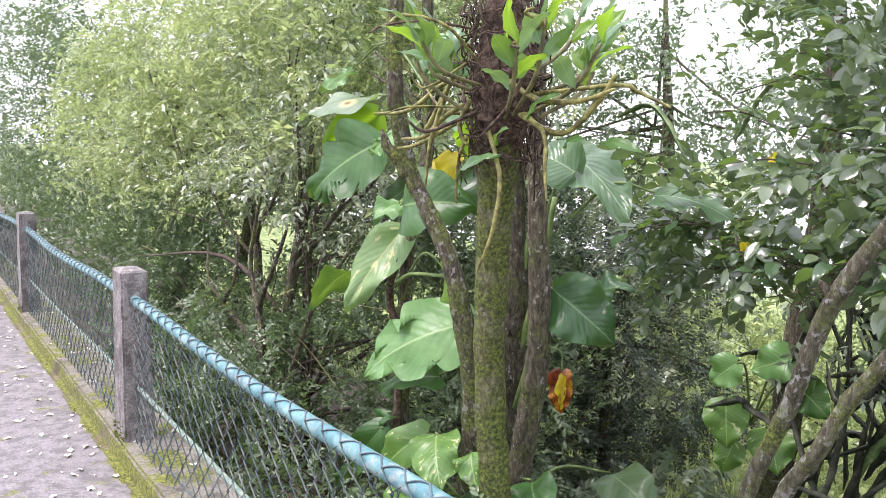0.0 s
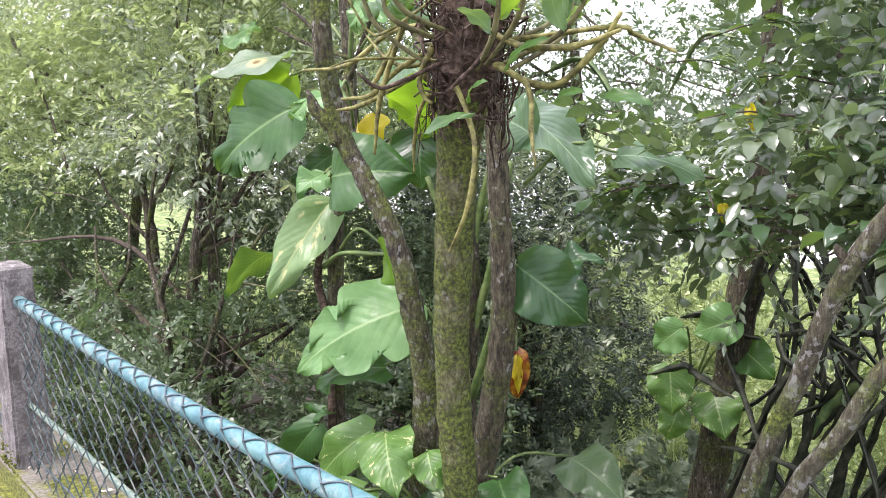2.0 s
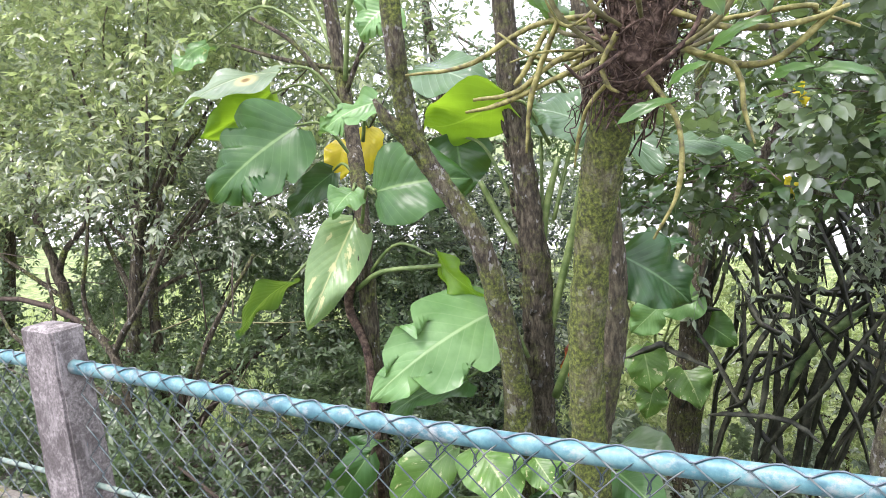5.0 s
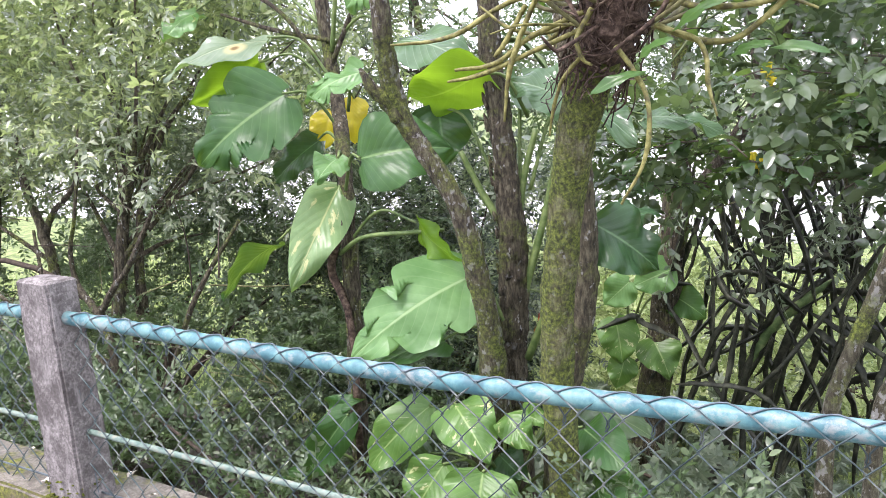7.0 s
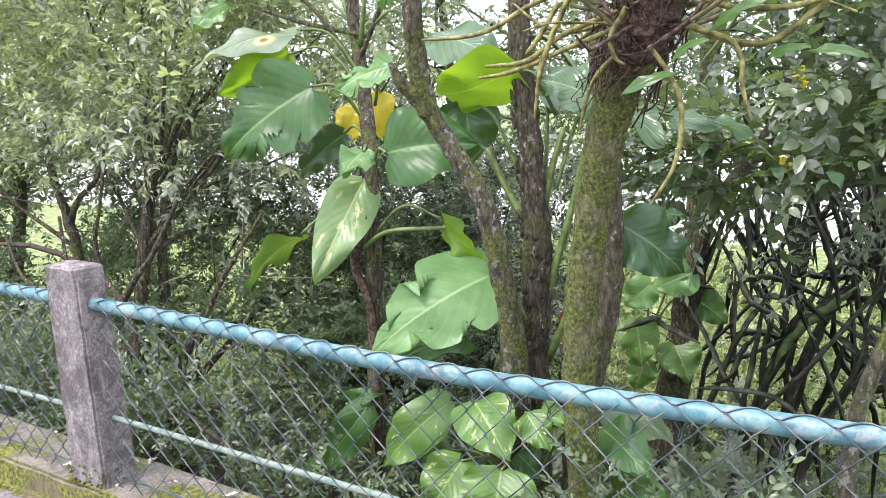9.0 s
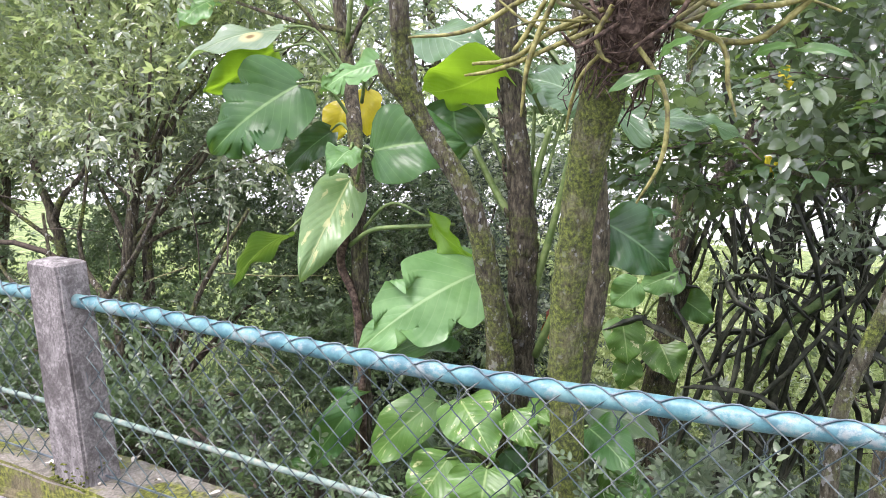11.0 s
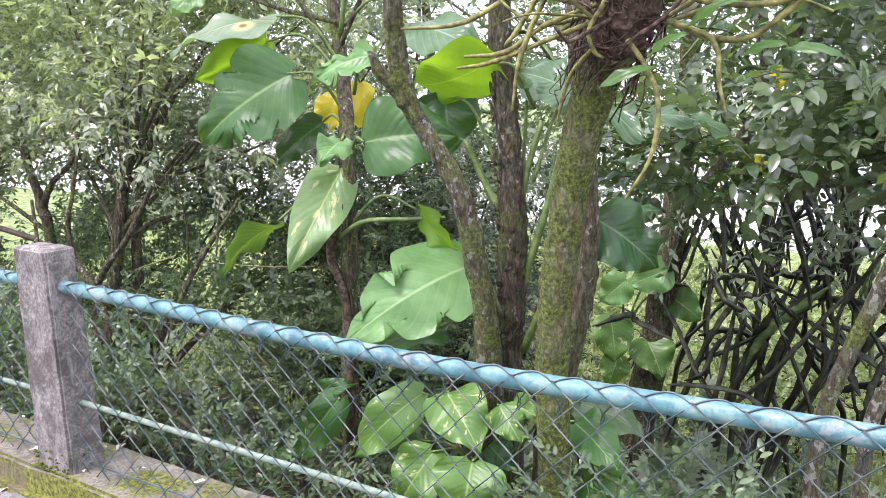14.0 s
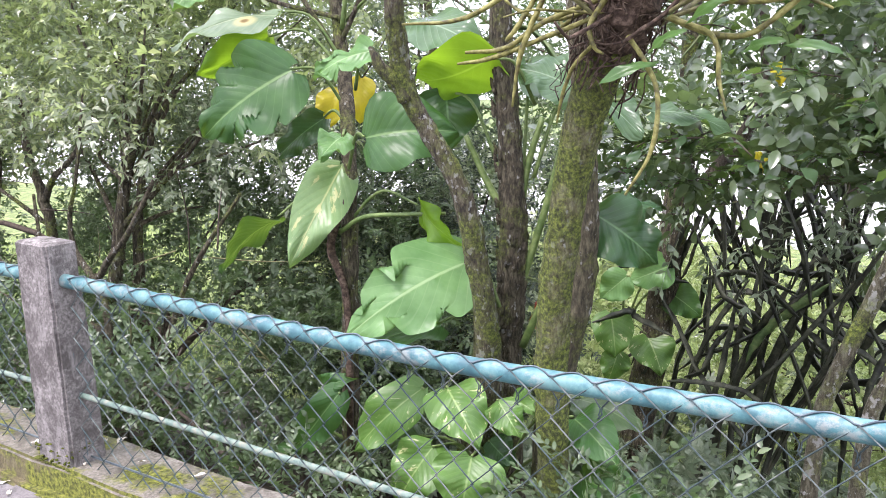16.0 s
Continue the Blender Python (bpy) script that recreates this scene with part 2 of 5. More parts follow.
ROOT = m_plain("root_yellow_green", [(0.055, 0.05, 0.016), (0.15, 0.145, 0.036), (0.27, 0.26, 0.09)], 30, 0.6)
ROOT_BROWN = m_plain("root_brown", [(0.02, 0.012, 0.008), (0.062, 0.04, 0.027), (0.15, 0.108, 0.08)], 45, 0.85)
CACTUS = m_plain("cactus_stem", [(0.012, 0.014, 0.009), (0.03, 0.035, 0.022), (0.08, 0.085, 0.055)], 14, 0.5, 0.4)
NEAR_GLOSS = m_bigleaf("leaf_oval_glossy", (0.03, 0.062, 0.028), (0.06, 0.112, 0.05), (0.14, 0.21, 0.10), trans_col=(0.28, 0.46, 0.06), rough=0.17, ribs=0.3)
CANE = m_plain("cane_brown_green", [(0.06, 0.05, 0.025), (0.13, 0.13, 0.05), (0.2, 0.19, 0.09)], 20, 0.6)
# leaf tones raised so that sunshine is part of the colour
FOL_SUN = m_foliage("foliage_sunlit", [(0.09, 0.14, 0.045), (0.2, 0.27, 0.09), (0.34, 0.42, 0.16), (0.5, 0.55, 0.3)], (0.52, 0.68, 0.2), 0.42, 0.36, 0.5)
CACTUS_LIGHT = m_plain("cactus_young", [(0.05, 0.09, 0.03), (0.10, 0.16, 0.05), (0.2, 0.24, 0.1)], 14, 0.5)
DRY = m_plain("dry_leaf", [(0.32, 0.28, 0.2), (0.56, 0.52, 0.44), (0.72, 0.69, 0.62)], 18, 0.8)
# the whitish last tone of these two paints sky glints on leaves
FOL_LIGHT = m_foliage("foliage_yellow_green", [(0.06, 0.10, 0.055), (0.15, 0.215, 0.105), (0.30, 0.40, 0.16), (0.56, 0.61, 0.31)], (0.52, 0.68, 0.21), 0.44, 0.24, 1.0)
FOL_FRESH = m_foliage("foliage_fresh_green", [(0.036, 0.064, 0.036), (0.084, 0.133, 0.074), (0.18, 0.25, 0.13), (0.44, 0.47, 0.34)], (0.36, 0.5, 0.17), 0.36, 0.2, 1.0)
FOL_MID = m_foliage("foliage_green", [(0.02, 0.042, 0.02), (0.042, 0.08, 0.036), (0.084, 0.14, 0.06), (0.165, 0.215, 0.115)], (0.24, 0.4, 0.09), 0.3, 0.34, 0.6)
FOL_DARK = m_foliage("foliage_blue_green", [(0.024, 0.04, 0.026), (0.04, 0.064, 0.042), (0.065, 0.095, 0.064), (0.095, 0.12, 0.09)], (0.14, 0.22, 0.09), 0.22, 0.45, 0.35)
FOL_GREY = m_foliage("foliage_grey_green", [(0.045, 0.075, 0.045), (0.09, 0.138, 0.085), (0.16, 0.215, 0.14), (0.25, 0.30, 0.2)], (0.28, 0.4, 0.14), 0.3, 0.4, 0.55)
FOL_GLOSS = m_foliage("foliage_glossy", [(0.03, 0.056, 0.03), (0.05, 0.085, 0.042), (0.08, 0.128, 0.06), (0.15, 0.20, 0.11)], (0.28, 0.44, 0.08), 0.28, 0.16, 1.0)


def m_ground():
    m = Nodes("ground_soil_grass")
    geo = m.add("NewGeometry").outputs["Position"]
    soil = m.ramp(m.noise(22, 6, 0.7, geo), [(0.3, (0.02, 0.016, 0.01)), (0.55, (0.055, 0.045, 0.028)), (0.75, (0.11, 0.09, 0.055))])
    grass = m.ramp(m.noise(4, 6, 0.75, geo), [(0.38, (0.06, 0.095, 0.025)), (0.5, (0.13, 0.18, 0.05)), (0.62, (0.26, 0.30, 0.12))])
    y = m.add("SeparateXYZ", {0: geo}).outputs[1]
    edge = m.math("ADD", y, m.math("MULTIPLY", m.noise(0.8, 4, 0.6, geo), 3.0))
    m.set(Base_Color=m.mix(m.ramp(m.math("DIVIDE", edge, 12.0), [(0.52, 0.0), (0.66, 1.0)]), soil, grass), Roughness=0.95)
    m.bump(m.noise(40, 6, 0.7, geo), 0.25, 0.015)
    return m.mat


GROUND = m_ground()
FAR_PALE = m_plain("far_road", [(0.55, 0.56, 0.55), (0.72, 0.73, 0.72)], 0.4, 0.8, bump=0)

# ---------------------------------------------------------------- mesh helpers


def mesh_ob(name, verts, faces, material, parent=None, label="", smooth=True):
    me = bpy.data.meshes.new(name)
    me.from_pydata([tuple(v) for v in verts], [], [tuple(f) for f in faces])
    me.materials.append(material)
    if smooth:
        me.polygons.foreach_set("use_smooth", [True] * len(me.polygons))
    ob = new(name, me)
    if parent:
        ob.parent = parent
    if label:
        ob["label"] = label
    return ob


def part(name, bm, material, parent=None, label="", smooth=False):
    me = bpy.data.meshes.new(name)
    bm.to_mesh(me)
    bm.free()
    me.materials.append(material)
    if smooth:
        me.polygons.foreach_set("use_smooth", [True] * len(me.polygons))
    ob = new(name, me)
    if parent:
        ob.parent = parent
    if label:
        ob["label"] = label
    return ob


def spline(pts, n):
    """n places along a smooth curve through pts (any number of columns)."""
    p = np.array(pts, float)
    p = np.vstack([2 * p[0] - p[1], p, 2 * p[-1] - p[-2]])
    k = len(p) - 3
    out = []
    for s in np.linspace(0, k - 1e-6, n):
        i, f = int(s), s - int(s)
        a, b, c, d = p[i:i + 4]
        out.append(0.5 * (2 * b + (c - a) * f + (2 * a - 5 * b + 4 * c - d) * f * f + (3 * b - 3 * c + d - a) * f ** 3))
    return np.array(out)


def tube(pts, n=12, sides=8, rough=0.0, close=True, seed=0):
    """Vertices and faces of a tube; pts are rows of x, y, z, radius."""
    c = spline(pts, n)
    tang = np.gradient(c[:, :3], axis=0)
    tang /= np.linalg.norm(tang, axis=1)[:, None] + 1e-9
    ref = np.array([0.31, 0.87, 0.22]) if abs(tang[:, 2]).mean() > 0.5 else np.array([0.05, 0.1, 1.0])
    r = np.random.default_rng(seed)
    lumps = r.normal(0, 1, (n, sides)) * rough
    if rough:
        lumps = (lumps + np.roll(lumps, 1, 0) + np.roll(lumps, 1, 1)) / 1.7
    verts = []
    for i in range(n):
        a = np.cross(tang[i], ref)
        a /= np.linalg.norm(a)
        b = np.cross(tang[i], a)
        for j in range(sides):
            th = 2 * math.pi * j / sides
            verts.append(c[i, :3] + (a * math.cos(th) + b * math.sin(th)) * max(c[i, 3], 0.0004) * (1 + lumps[i, j]))
    faces = [(i * sides + j, i * sides + (j + 1) % sides, (i + 1) * sides + (j + 1) % sides, (i + 1) * sides + j) for i in range(n - 1) for j in range(sides)]
    if close:
        faces += [tuple(range(sides))[::-1], tuple((n - 1) * sides + j for j in range(sides))]
    return verts, faces


def join(pieces):
    """One list of vertices and faces out of several."""
    verts, faces = [], []
    for v, f in pieces:
        k = len(verts)
        verts += list(v)
        faces += [tuple(i + k for i in q) for q in f]
    return verts, faces


def thing(name, at, label, category, group="", kind=""):
    e = new(name)
    e.location = at
    return tagged(e, label, category, group, kind)


def child(name, vf, material, owner, label=""):
    """A part of owner, an Empty, built in world places."""
    v, f = vf
    o = np.array(owner.location)
    return mesh_ob(name, [np.array(p) - o for p in v], f, material, owner, label)


# ---------------------------------------------------------------- ground, path and kerb


def ground_height(x, y):
    if y < 0.12:
        return -0.12
    drop = -0.35 - 0.32 * min(max(y - 0.12, 0), 5.0)
    return drop if y < 9 else -1.95


def build_ground():
    xs = np.concatenate([[-900, -200, -60], np.linspace(-22, 22, 89), [60, 200, 900]])
    ys = np.concatenate([[-900, -100, -20, -4], np.linspace(-2, 12, 71), [16, 30, 80, 250, 900]])
    verts = [(x, y, ground_height(x, y) + (0.09 * noise.noise((x * 1.7, y * 1.7, 0)) if 0.3 < y < 12 else 0)) for y in ys for x in xs]
    w = len(xs)
    faces = [(j * w + i, j * w + i + 1, (j + 1) * w + i + 1, (j + 1) * w + i) for j in range(len(ys) - 1) for i in range(w - 1)]
    tagged(mesh_ob("ground", verts, faces, GROUND), "dark leaf-littered soil falling away to bright grass", "ground", kind="structure")


build_ground()


def slab(name, x0, x1, y0, y1, z0, z1, material, bevel=0.01, cuts=0, wobble=0.0, parent=None):
    bm = bmesh.new()
    bmesh.ops.create_cube(bm, size=1)
    for v in bm.verts:
        v.co = Vector(((x0 + x1) / 2 + v.co.x * (x1 - x0), (y0 + y1) / 2 + v.co.y * (y1 - y0), (z0 + z1) / 2 + v.co.z * (z1 - z0)))
    if bevel:
        bmesh.ops.bevel(bm, geom=bm.edges[:], offset=bevel, segments=2, affect="EDGES")
    if cuts:
        long = [e for e in bm.edges if abs(e.verts[0].co.x - e.verts[1].co.x) > 0.5 * (x1 - x0)]
        bmesh.ops.subdivide_edges(bm, edges=long, cuts=cuts, use_grid_fill=True)
    if wobble:
        for v in bm.verts:
            n = noise.noise_vector(v.co * 6.0) * wobble
            v.co += Vector((0, n.y, n.z))
    return part(name, bm, material, parent)


path = slab("path", -30, 14, -4.2, -0.092, -0.3, 0.015, PAVING, 0.0)
tagged(path, "grey concrete footpath strewn with small pale dead leaves", "path", kind="structure")
kerb = slab("kerb", -30, 12, -0.078, 0.20, -0.6, 0.125, KERB, 0.012, 260, 0.012)
kerb.data.materials.append(KERB_FACE)
for p in kerb.data.polygons:
    p.material_index = 1 if p.normal.y < -0.6 else 0
tagged(kerb, "low concrete kerb with mossy face and stained top", "kerb", kind="structure")
kerb_foot = slab("kerb_foot", -30, 12, -0.118, -0.06, -0.3, 0.03, KERB_FACE, 0.012, 260, 0.016)
tagged(kerb_foot, "strip of yellow-green moss along the foot of the kerb", "moss", kind="structure")
far_road = slab("far_road", -160, 160, 18, 60, -2.6, -1.85, FAR_PALE, 0)
tagged(far_road, "pale road beyond the grass", "road", kind="structure")

# ---------------------------------------------------------------- the fence
BAY = 3.48
fence = thing("fence", (0, 0, 0.12), "weathered concrete posts, blue pipe rails and green chain-link mesh", "fence")


def post_mesh(seed):
    """Cast post: broad along the fence, worn low pyramid on top, foot pushed a little along the fence."""
    bm = bmesh.new()
    bmesh.ops.create_cube(bm, size=1)
    for v in bm.verts:
        v.co = Vector((v.co.x * 0.178, v.co.y * 0.118 + 0.002, (v.co.z + 0.5) * 0.945 - 0.17))
    up = [e for e in bm.edges if abs(e.verts[0].co.z - e.verts[1].co.z) > 0.5]
    bmesh.ops.bevel(bm, geom=up, offset=0.009, segments=2, affect="EDGES")
    top = [f for f in bm.faces if f.normal.z > 0.9]
    bmesh.ops.inset_region(bm, faces=top, thickness=0.012, depth=0.007)
    top = [f for f in bm.faces if f.normal.z > 0.9 and f.calc_area() > 0.005]
    bmesh.ops.inset_region(bm, faces=top, thickness=0.03, depth=0.006)
    up = [e for e in bm.edges if abs(e.verts[0].co.z - e.verts[1].co.z) > 0.5]
    bmesh.ops.subdivide_edges(bm, edges=up, cuts=26, use_grid_fill=True)
    for v in bm.verts:
        low = (0.78 - v.co.z) / 0.78
        v.co.x, v.co.y = v.co.x * (1 + 0.13 * low) + 0.052 * low, v.co.y * (1 + (0.26 if v.co.y > 0 else 0.08) * low)
        w = v.co + Vector((seed * 3.1, 0, 0))
        v.co += noise.noise_vector(w * 16.0) * 0.0035 + noise.noise_vector(w * 45.0) * 0.0016
    return bm


def moss_cushion(seed):
    """Low lumps of moss round the foot of a post."""
    r = np.random.default_rng(seed)
    pieces = []
    for k in range(300):
        a = r.uniform(0, 6.28)
        wide = r.uniform(0.96, 1.1)
        x = max(-1, min(1, 1.35 * math.cos(a))) * 0.099 * wide + 0.044
        y = max(-1, min(1, 1.35 * math.sin(a))) * 0.066 * wide
        z = 0.005 + 0.075 * r.uniform() ** 2.2 if wide < 1.03 else 0.004
        w = r.uniform(0.003, 0.0075)
        v, f = tube([(x, y, z - w * 0.5, w * 0.5), (x, y, z, w), (x, y, z + w * 0.55, w * 0.3)], 4, 6, 0.25, seed=k)
        pieces.append((v, f))
    return join(pieces)


for k in (-3, -2, -1, 0, 1):
    o = part("concrete_post", post_mesh(k), POST, fence, "weathered grey concrete post with worn edges and a mossy foot")
    o.location = (k * BAY, 0, 0)
    if k in (-1, 0, 1):
        v, f = moss_cushion(k + 9)
        mesh_ob("moss", v, f, MOSS, o, "yellow-green moss")["kind"] = "stuff"
    # the end wire of the mesh runs down the face of the post
    rows = [(0.092 + 0.056 * q + (0.003 if i % 2 else 0), -0.004 + (0.003 if i % 3 else 0), 0.655 - 0.65 * q, 0.0028) for i, q in enumerate(np.linspace(0, 1, 9))]
    v, f = tube(rows, 24, 5)
    mesh_ob("end_wire", v, f, WRAP, o)


def rail_z(x):
    """The rail hangs a little between its posts."""
    s = (x / BAY) % 1.0
    return 0.772 - 0.028 * math.sin(math.pi * min(1.0, s / 0.87)) ** 2


R = 0.0235
P = 0.104
for k in (-3, -2, -1, 0):
    x0, x1 = k * BAY + 0.08, (k + 1) * BAY - 0.08
    rows = [(x, 0, rail_z(x), R) for x in np.linspace(x0, x1, 12)]
    child("top_rail", tube(rows, 40, 20), RAIL, fence, "blue painted steel pipe, worn in patches")
    rows = [(x, 0.005, 0.372 - 0.012 * math.sin(math.pi * ((x / BAY) % 1.0)), 0.0098) for x in np.linspace(x0, x1, 10)]
    child("lower_rail", tube(rows, 24, 10), RAIL_LOW, fence, "thin pale green pipe")
    rows = [(x, 0.012, 0.148, 0.004) for x in np.linspace(x0, x1, 6)]
    child("bottom_wire", tube(rows, 10, 6), WRAP, fence)
    # loops of the mesh over the top of the rail
    rows = []
    for i in range(int((x1 - x0 - 0.07) / P)):
        x = k * BAY + 0.15 + i * P
        for s, dy, dz in ((0.0, -0.0205, 0.0160), (0.22, -0.011, 0.0245), (0.5, 0.003, 0.0268), (0.78, -0.011, 0.0245)):
            rows.append((x + s * P, dy, rail_z(x) + dz, 0.0024))
    child("lacing_wire", tube(rows, len(rows) * 2, 5), WRAP, fence)


def wire_data(flip):
    """One zigzag wire of the mesh, draped over the rail and hooked at its bends."""
    rows, n = [], 13
    for i in range(n + 1):
        s = (i % 2) ^ flip
        y = -0.0265 if i == 1 else -0.0205 if i == 0 else -0.016
        rows.append((P / 2 * s * 1.06, y + 0.003 * (1 if s else -1), 0.789 if i == 0 else 0.745 - (i - 1) * 0.053, 0.0024))
    return tube(rows, n + 1, 4, close=False)


wire_meshes = []
for flip in (0, 1):
    v, f = wire_data(flip)
    me = bpy.data.meshes.new("wire")
    me.from_pydata([tuple(np.array(p) - (0, 0, 0.12)) for p in v], [], f)
    me.materials.append(WIRE)
    wire_meshes.append(me)
far = []
for k in (-3, -2, -1, 0):
    for i in range(int((BAY - 0.25) / (P / 2))):
        x = k * BAY + 0.15 + i * P / 2
        sag = rail_z(x) - 0.772
        if k < -1:
            v, f = wire_data(i % 2)
            far.append(([np.array(p) + (x, 0, sag) for p in v], f))
            continue
        o = new("wire", wire_meshes[i % 2])
        o.parent = fence
        o.location = (x, 0, sag)
# the cut edge of the mesh, folded over the rail and hanging behind it with twisted ends
flap = []
for i in range(int((BAY - 0.3) / P)):
    x = 0.15 + i * P
    z = rail_z(x)
    for side in (-1, 1):
        rows = [(x + P / 2, 0.004, z + 0.027, 0.0022), (x + P / 2 + side * 0.014, 0.026, z + 0.004, 0.0022), (x + P / 2 + side * 0.026, 0.026, z - 0.022, 0.0022), (x + P / 2 + side * P * 0.48, 0.022, z - 0.052, 0.0022), (x + P / 2 + side * P * 0.5 - side * 0.004, 0.018, z - 0.066, 0.0022), (x + P / 2 + side * P * 0.5 + side * 0.005, 0.014, z - 0.078, 0.0018)]
        flap.append(tube(rows, 11, 4))
ob = child("folded_edge", join(flap), WIRE, fence, "cut mesh edge folded over the rail")
ob["kind"] = "stuff"
ob = child("far_mesh", join(far), WIRE, fence, "chain-link mesh of the further bays")
ob["kind"] = "stuff"


def litter(name, n, x0, x1, y0, y1, z, seed, material, label):
    r = np.random.default_rng(seed)
    pieces = []
    for i in range(n):
        a, ln = r.uniform(0, 6.28), r.uniform(0.015, 0.06)
        b = np.array((r.uniform(x0, x1), y0 + (y1 - y0) * r.uniform() ** 0.8, z + 0.004))
        t = b + (ln * math.cos(a), ln * math.sin(a), r.uniform(0, 0.008))
        v, f, uv = leaf_mesh(b, t, ln * r.uniform(0.3, 0.6), (r.normal(0, 0.2), r.normal(0, 0.2), 1), fold=r.uniform(-0.6, 0.6), wave=0.003, seed=i, nu=4, nv=2)
        pieces.append((v, f))
    v, f = join(pieces)
    tagged(mesh_ob(name, v, f, material), label, "leaves", kind="stuff")

# ---------------------------------------------------------------- stems of the tree behind the fence
tree = thing("moss_grown_tree", (1.25, 1.2, -0.75), "tree of several lichened stems, one covered in green moss", "tree")
child("mossy_stem", tube([(1.40, 1.13, -0.9, 0.076), (1.41, 1.10, -0.1, 0.062), (1.416, 1.065, 0.20, 0.0595), (1.428, 1.029, 0.45, 0.0588), (1.455, 0.993, 0.70, 0.0586), (1.501, 0.956, 0.95, 0.0595), (1.557, 0.918, 1.20, 0.0615), (1.625, 0.875, 1.40, 0.068), (1.72, 0.81, 1.58, 0.074), (1.77, 0.77, 1.8, 0.062), (1.79, 0.76, 2.2, 0.052), (1.8, 0.75, 2.8, 0.045)], 90, 26, 0.045, seed=1), BARK_MOSS, tree, "straight stem under thick yellow-green moss")
child("dark_stem", tube([(1.03, 1.43, -0.85, 0.11), (1.02, 1.42, 0.0, 0.08), (1.029, 1.417, 0.25, 0.0662), (1.05, 1.415, 0.5, 0.0605), (1.062, 1.412, 0.8, 0.0575), (1.049, 1.408, 1.1, 0.0521), (1.028, 1.403, 1.4, 0.048), (1.004, 1.398, 1.7, 0.0445), (0.99, 1.39, 2.9, 0.04)], 90, 20, 0.07, seed=2), BARK_DARK, tree, "dark rough-barked stem")
child("forked_stem", tube([(0.93, 1.36, -0.5, 0.11), (0.98, 1.31, 0.0, 0.092), (1.035, 1.25, 0.28, 0.066), (1.052, 1.193, 0.55, 0.0475), (1.04, 1.153, 0.75, 0.0455), (1.016, 1.114, 0.95, 0.0425), (0.975, 1.073, 1.10, 0.039), (0.897, 1.03, 1.25, 0.0365), (0.83, 0.986, 1.40, 0.0375), (0.815, 0.945, 1.60, 0.038), (0.827, 0.907, 1.80, 0.0365), (0.83, 0.9, 2.5, 0.033)], 90, 18, 0.055, seed=3), BARK_FORK, tree, "leaning brown stem with white lichen spots")
child("broken_stub", tube([(0.84, 0.985, 1.37, 0.034), (0.795, 0.95, 1.44, 0.03), (0.755, 0.92, 1.50, 0.024), (0.715, 0.91, 1.565, 0.006)], 14, 9, 0.14, seed=4), BARK_DARK, tree, "broken branch stub")
child("back_stem", tube([(1.27, 1.31, -0.85, 0.07), (1.294, 1.279, 0.0, 0.0524), (1.346, 1.264, 0.25, 0.0511), (1.40, 1.25, 0.45, 0.0497), (1.448, 1.237, 0.65, 0.0475), (1.472, 1.221, 0.85, 0.044), (1.474, 1.204, 1.05, 0.040), (1.466, 1.19, 1.30, 0.0375), (1.415, 1.21, 1.652, 0.036), (1.38, 1.22, 2.4, 0.034)], 90, 18, 0.045, seed=5), BARK_OLIVE, tree, "brown stem behind the mossy one")
r = np.random.default_rng(5)
for k in range(70):
    z = r.uniform(0.1, 1.6)
    c = (1.062 - 0.07 * abs(z - 0.75), 1.412, z)
    a = r.uniform(3.3, 6.2)
    rad = 0.068 - 0.016 * z
    p = np.array(c) + (rad * math.cos(a), rad * math.sin(a), 0)
    child("bark_flake", tube([(*p, 0.010), (*(p + (0.006 * math.cos(a), 0.006 * math.sin(a), 0.02)), 0.008), (*(p + (0.012 * math.cos(a), 0.012 * math.sin(a), 0.04)), 0.002)], 4, 5, 0.2, seed=k), BARK_DARK, tree)

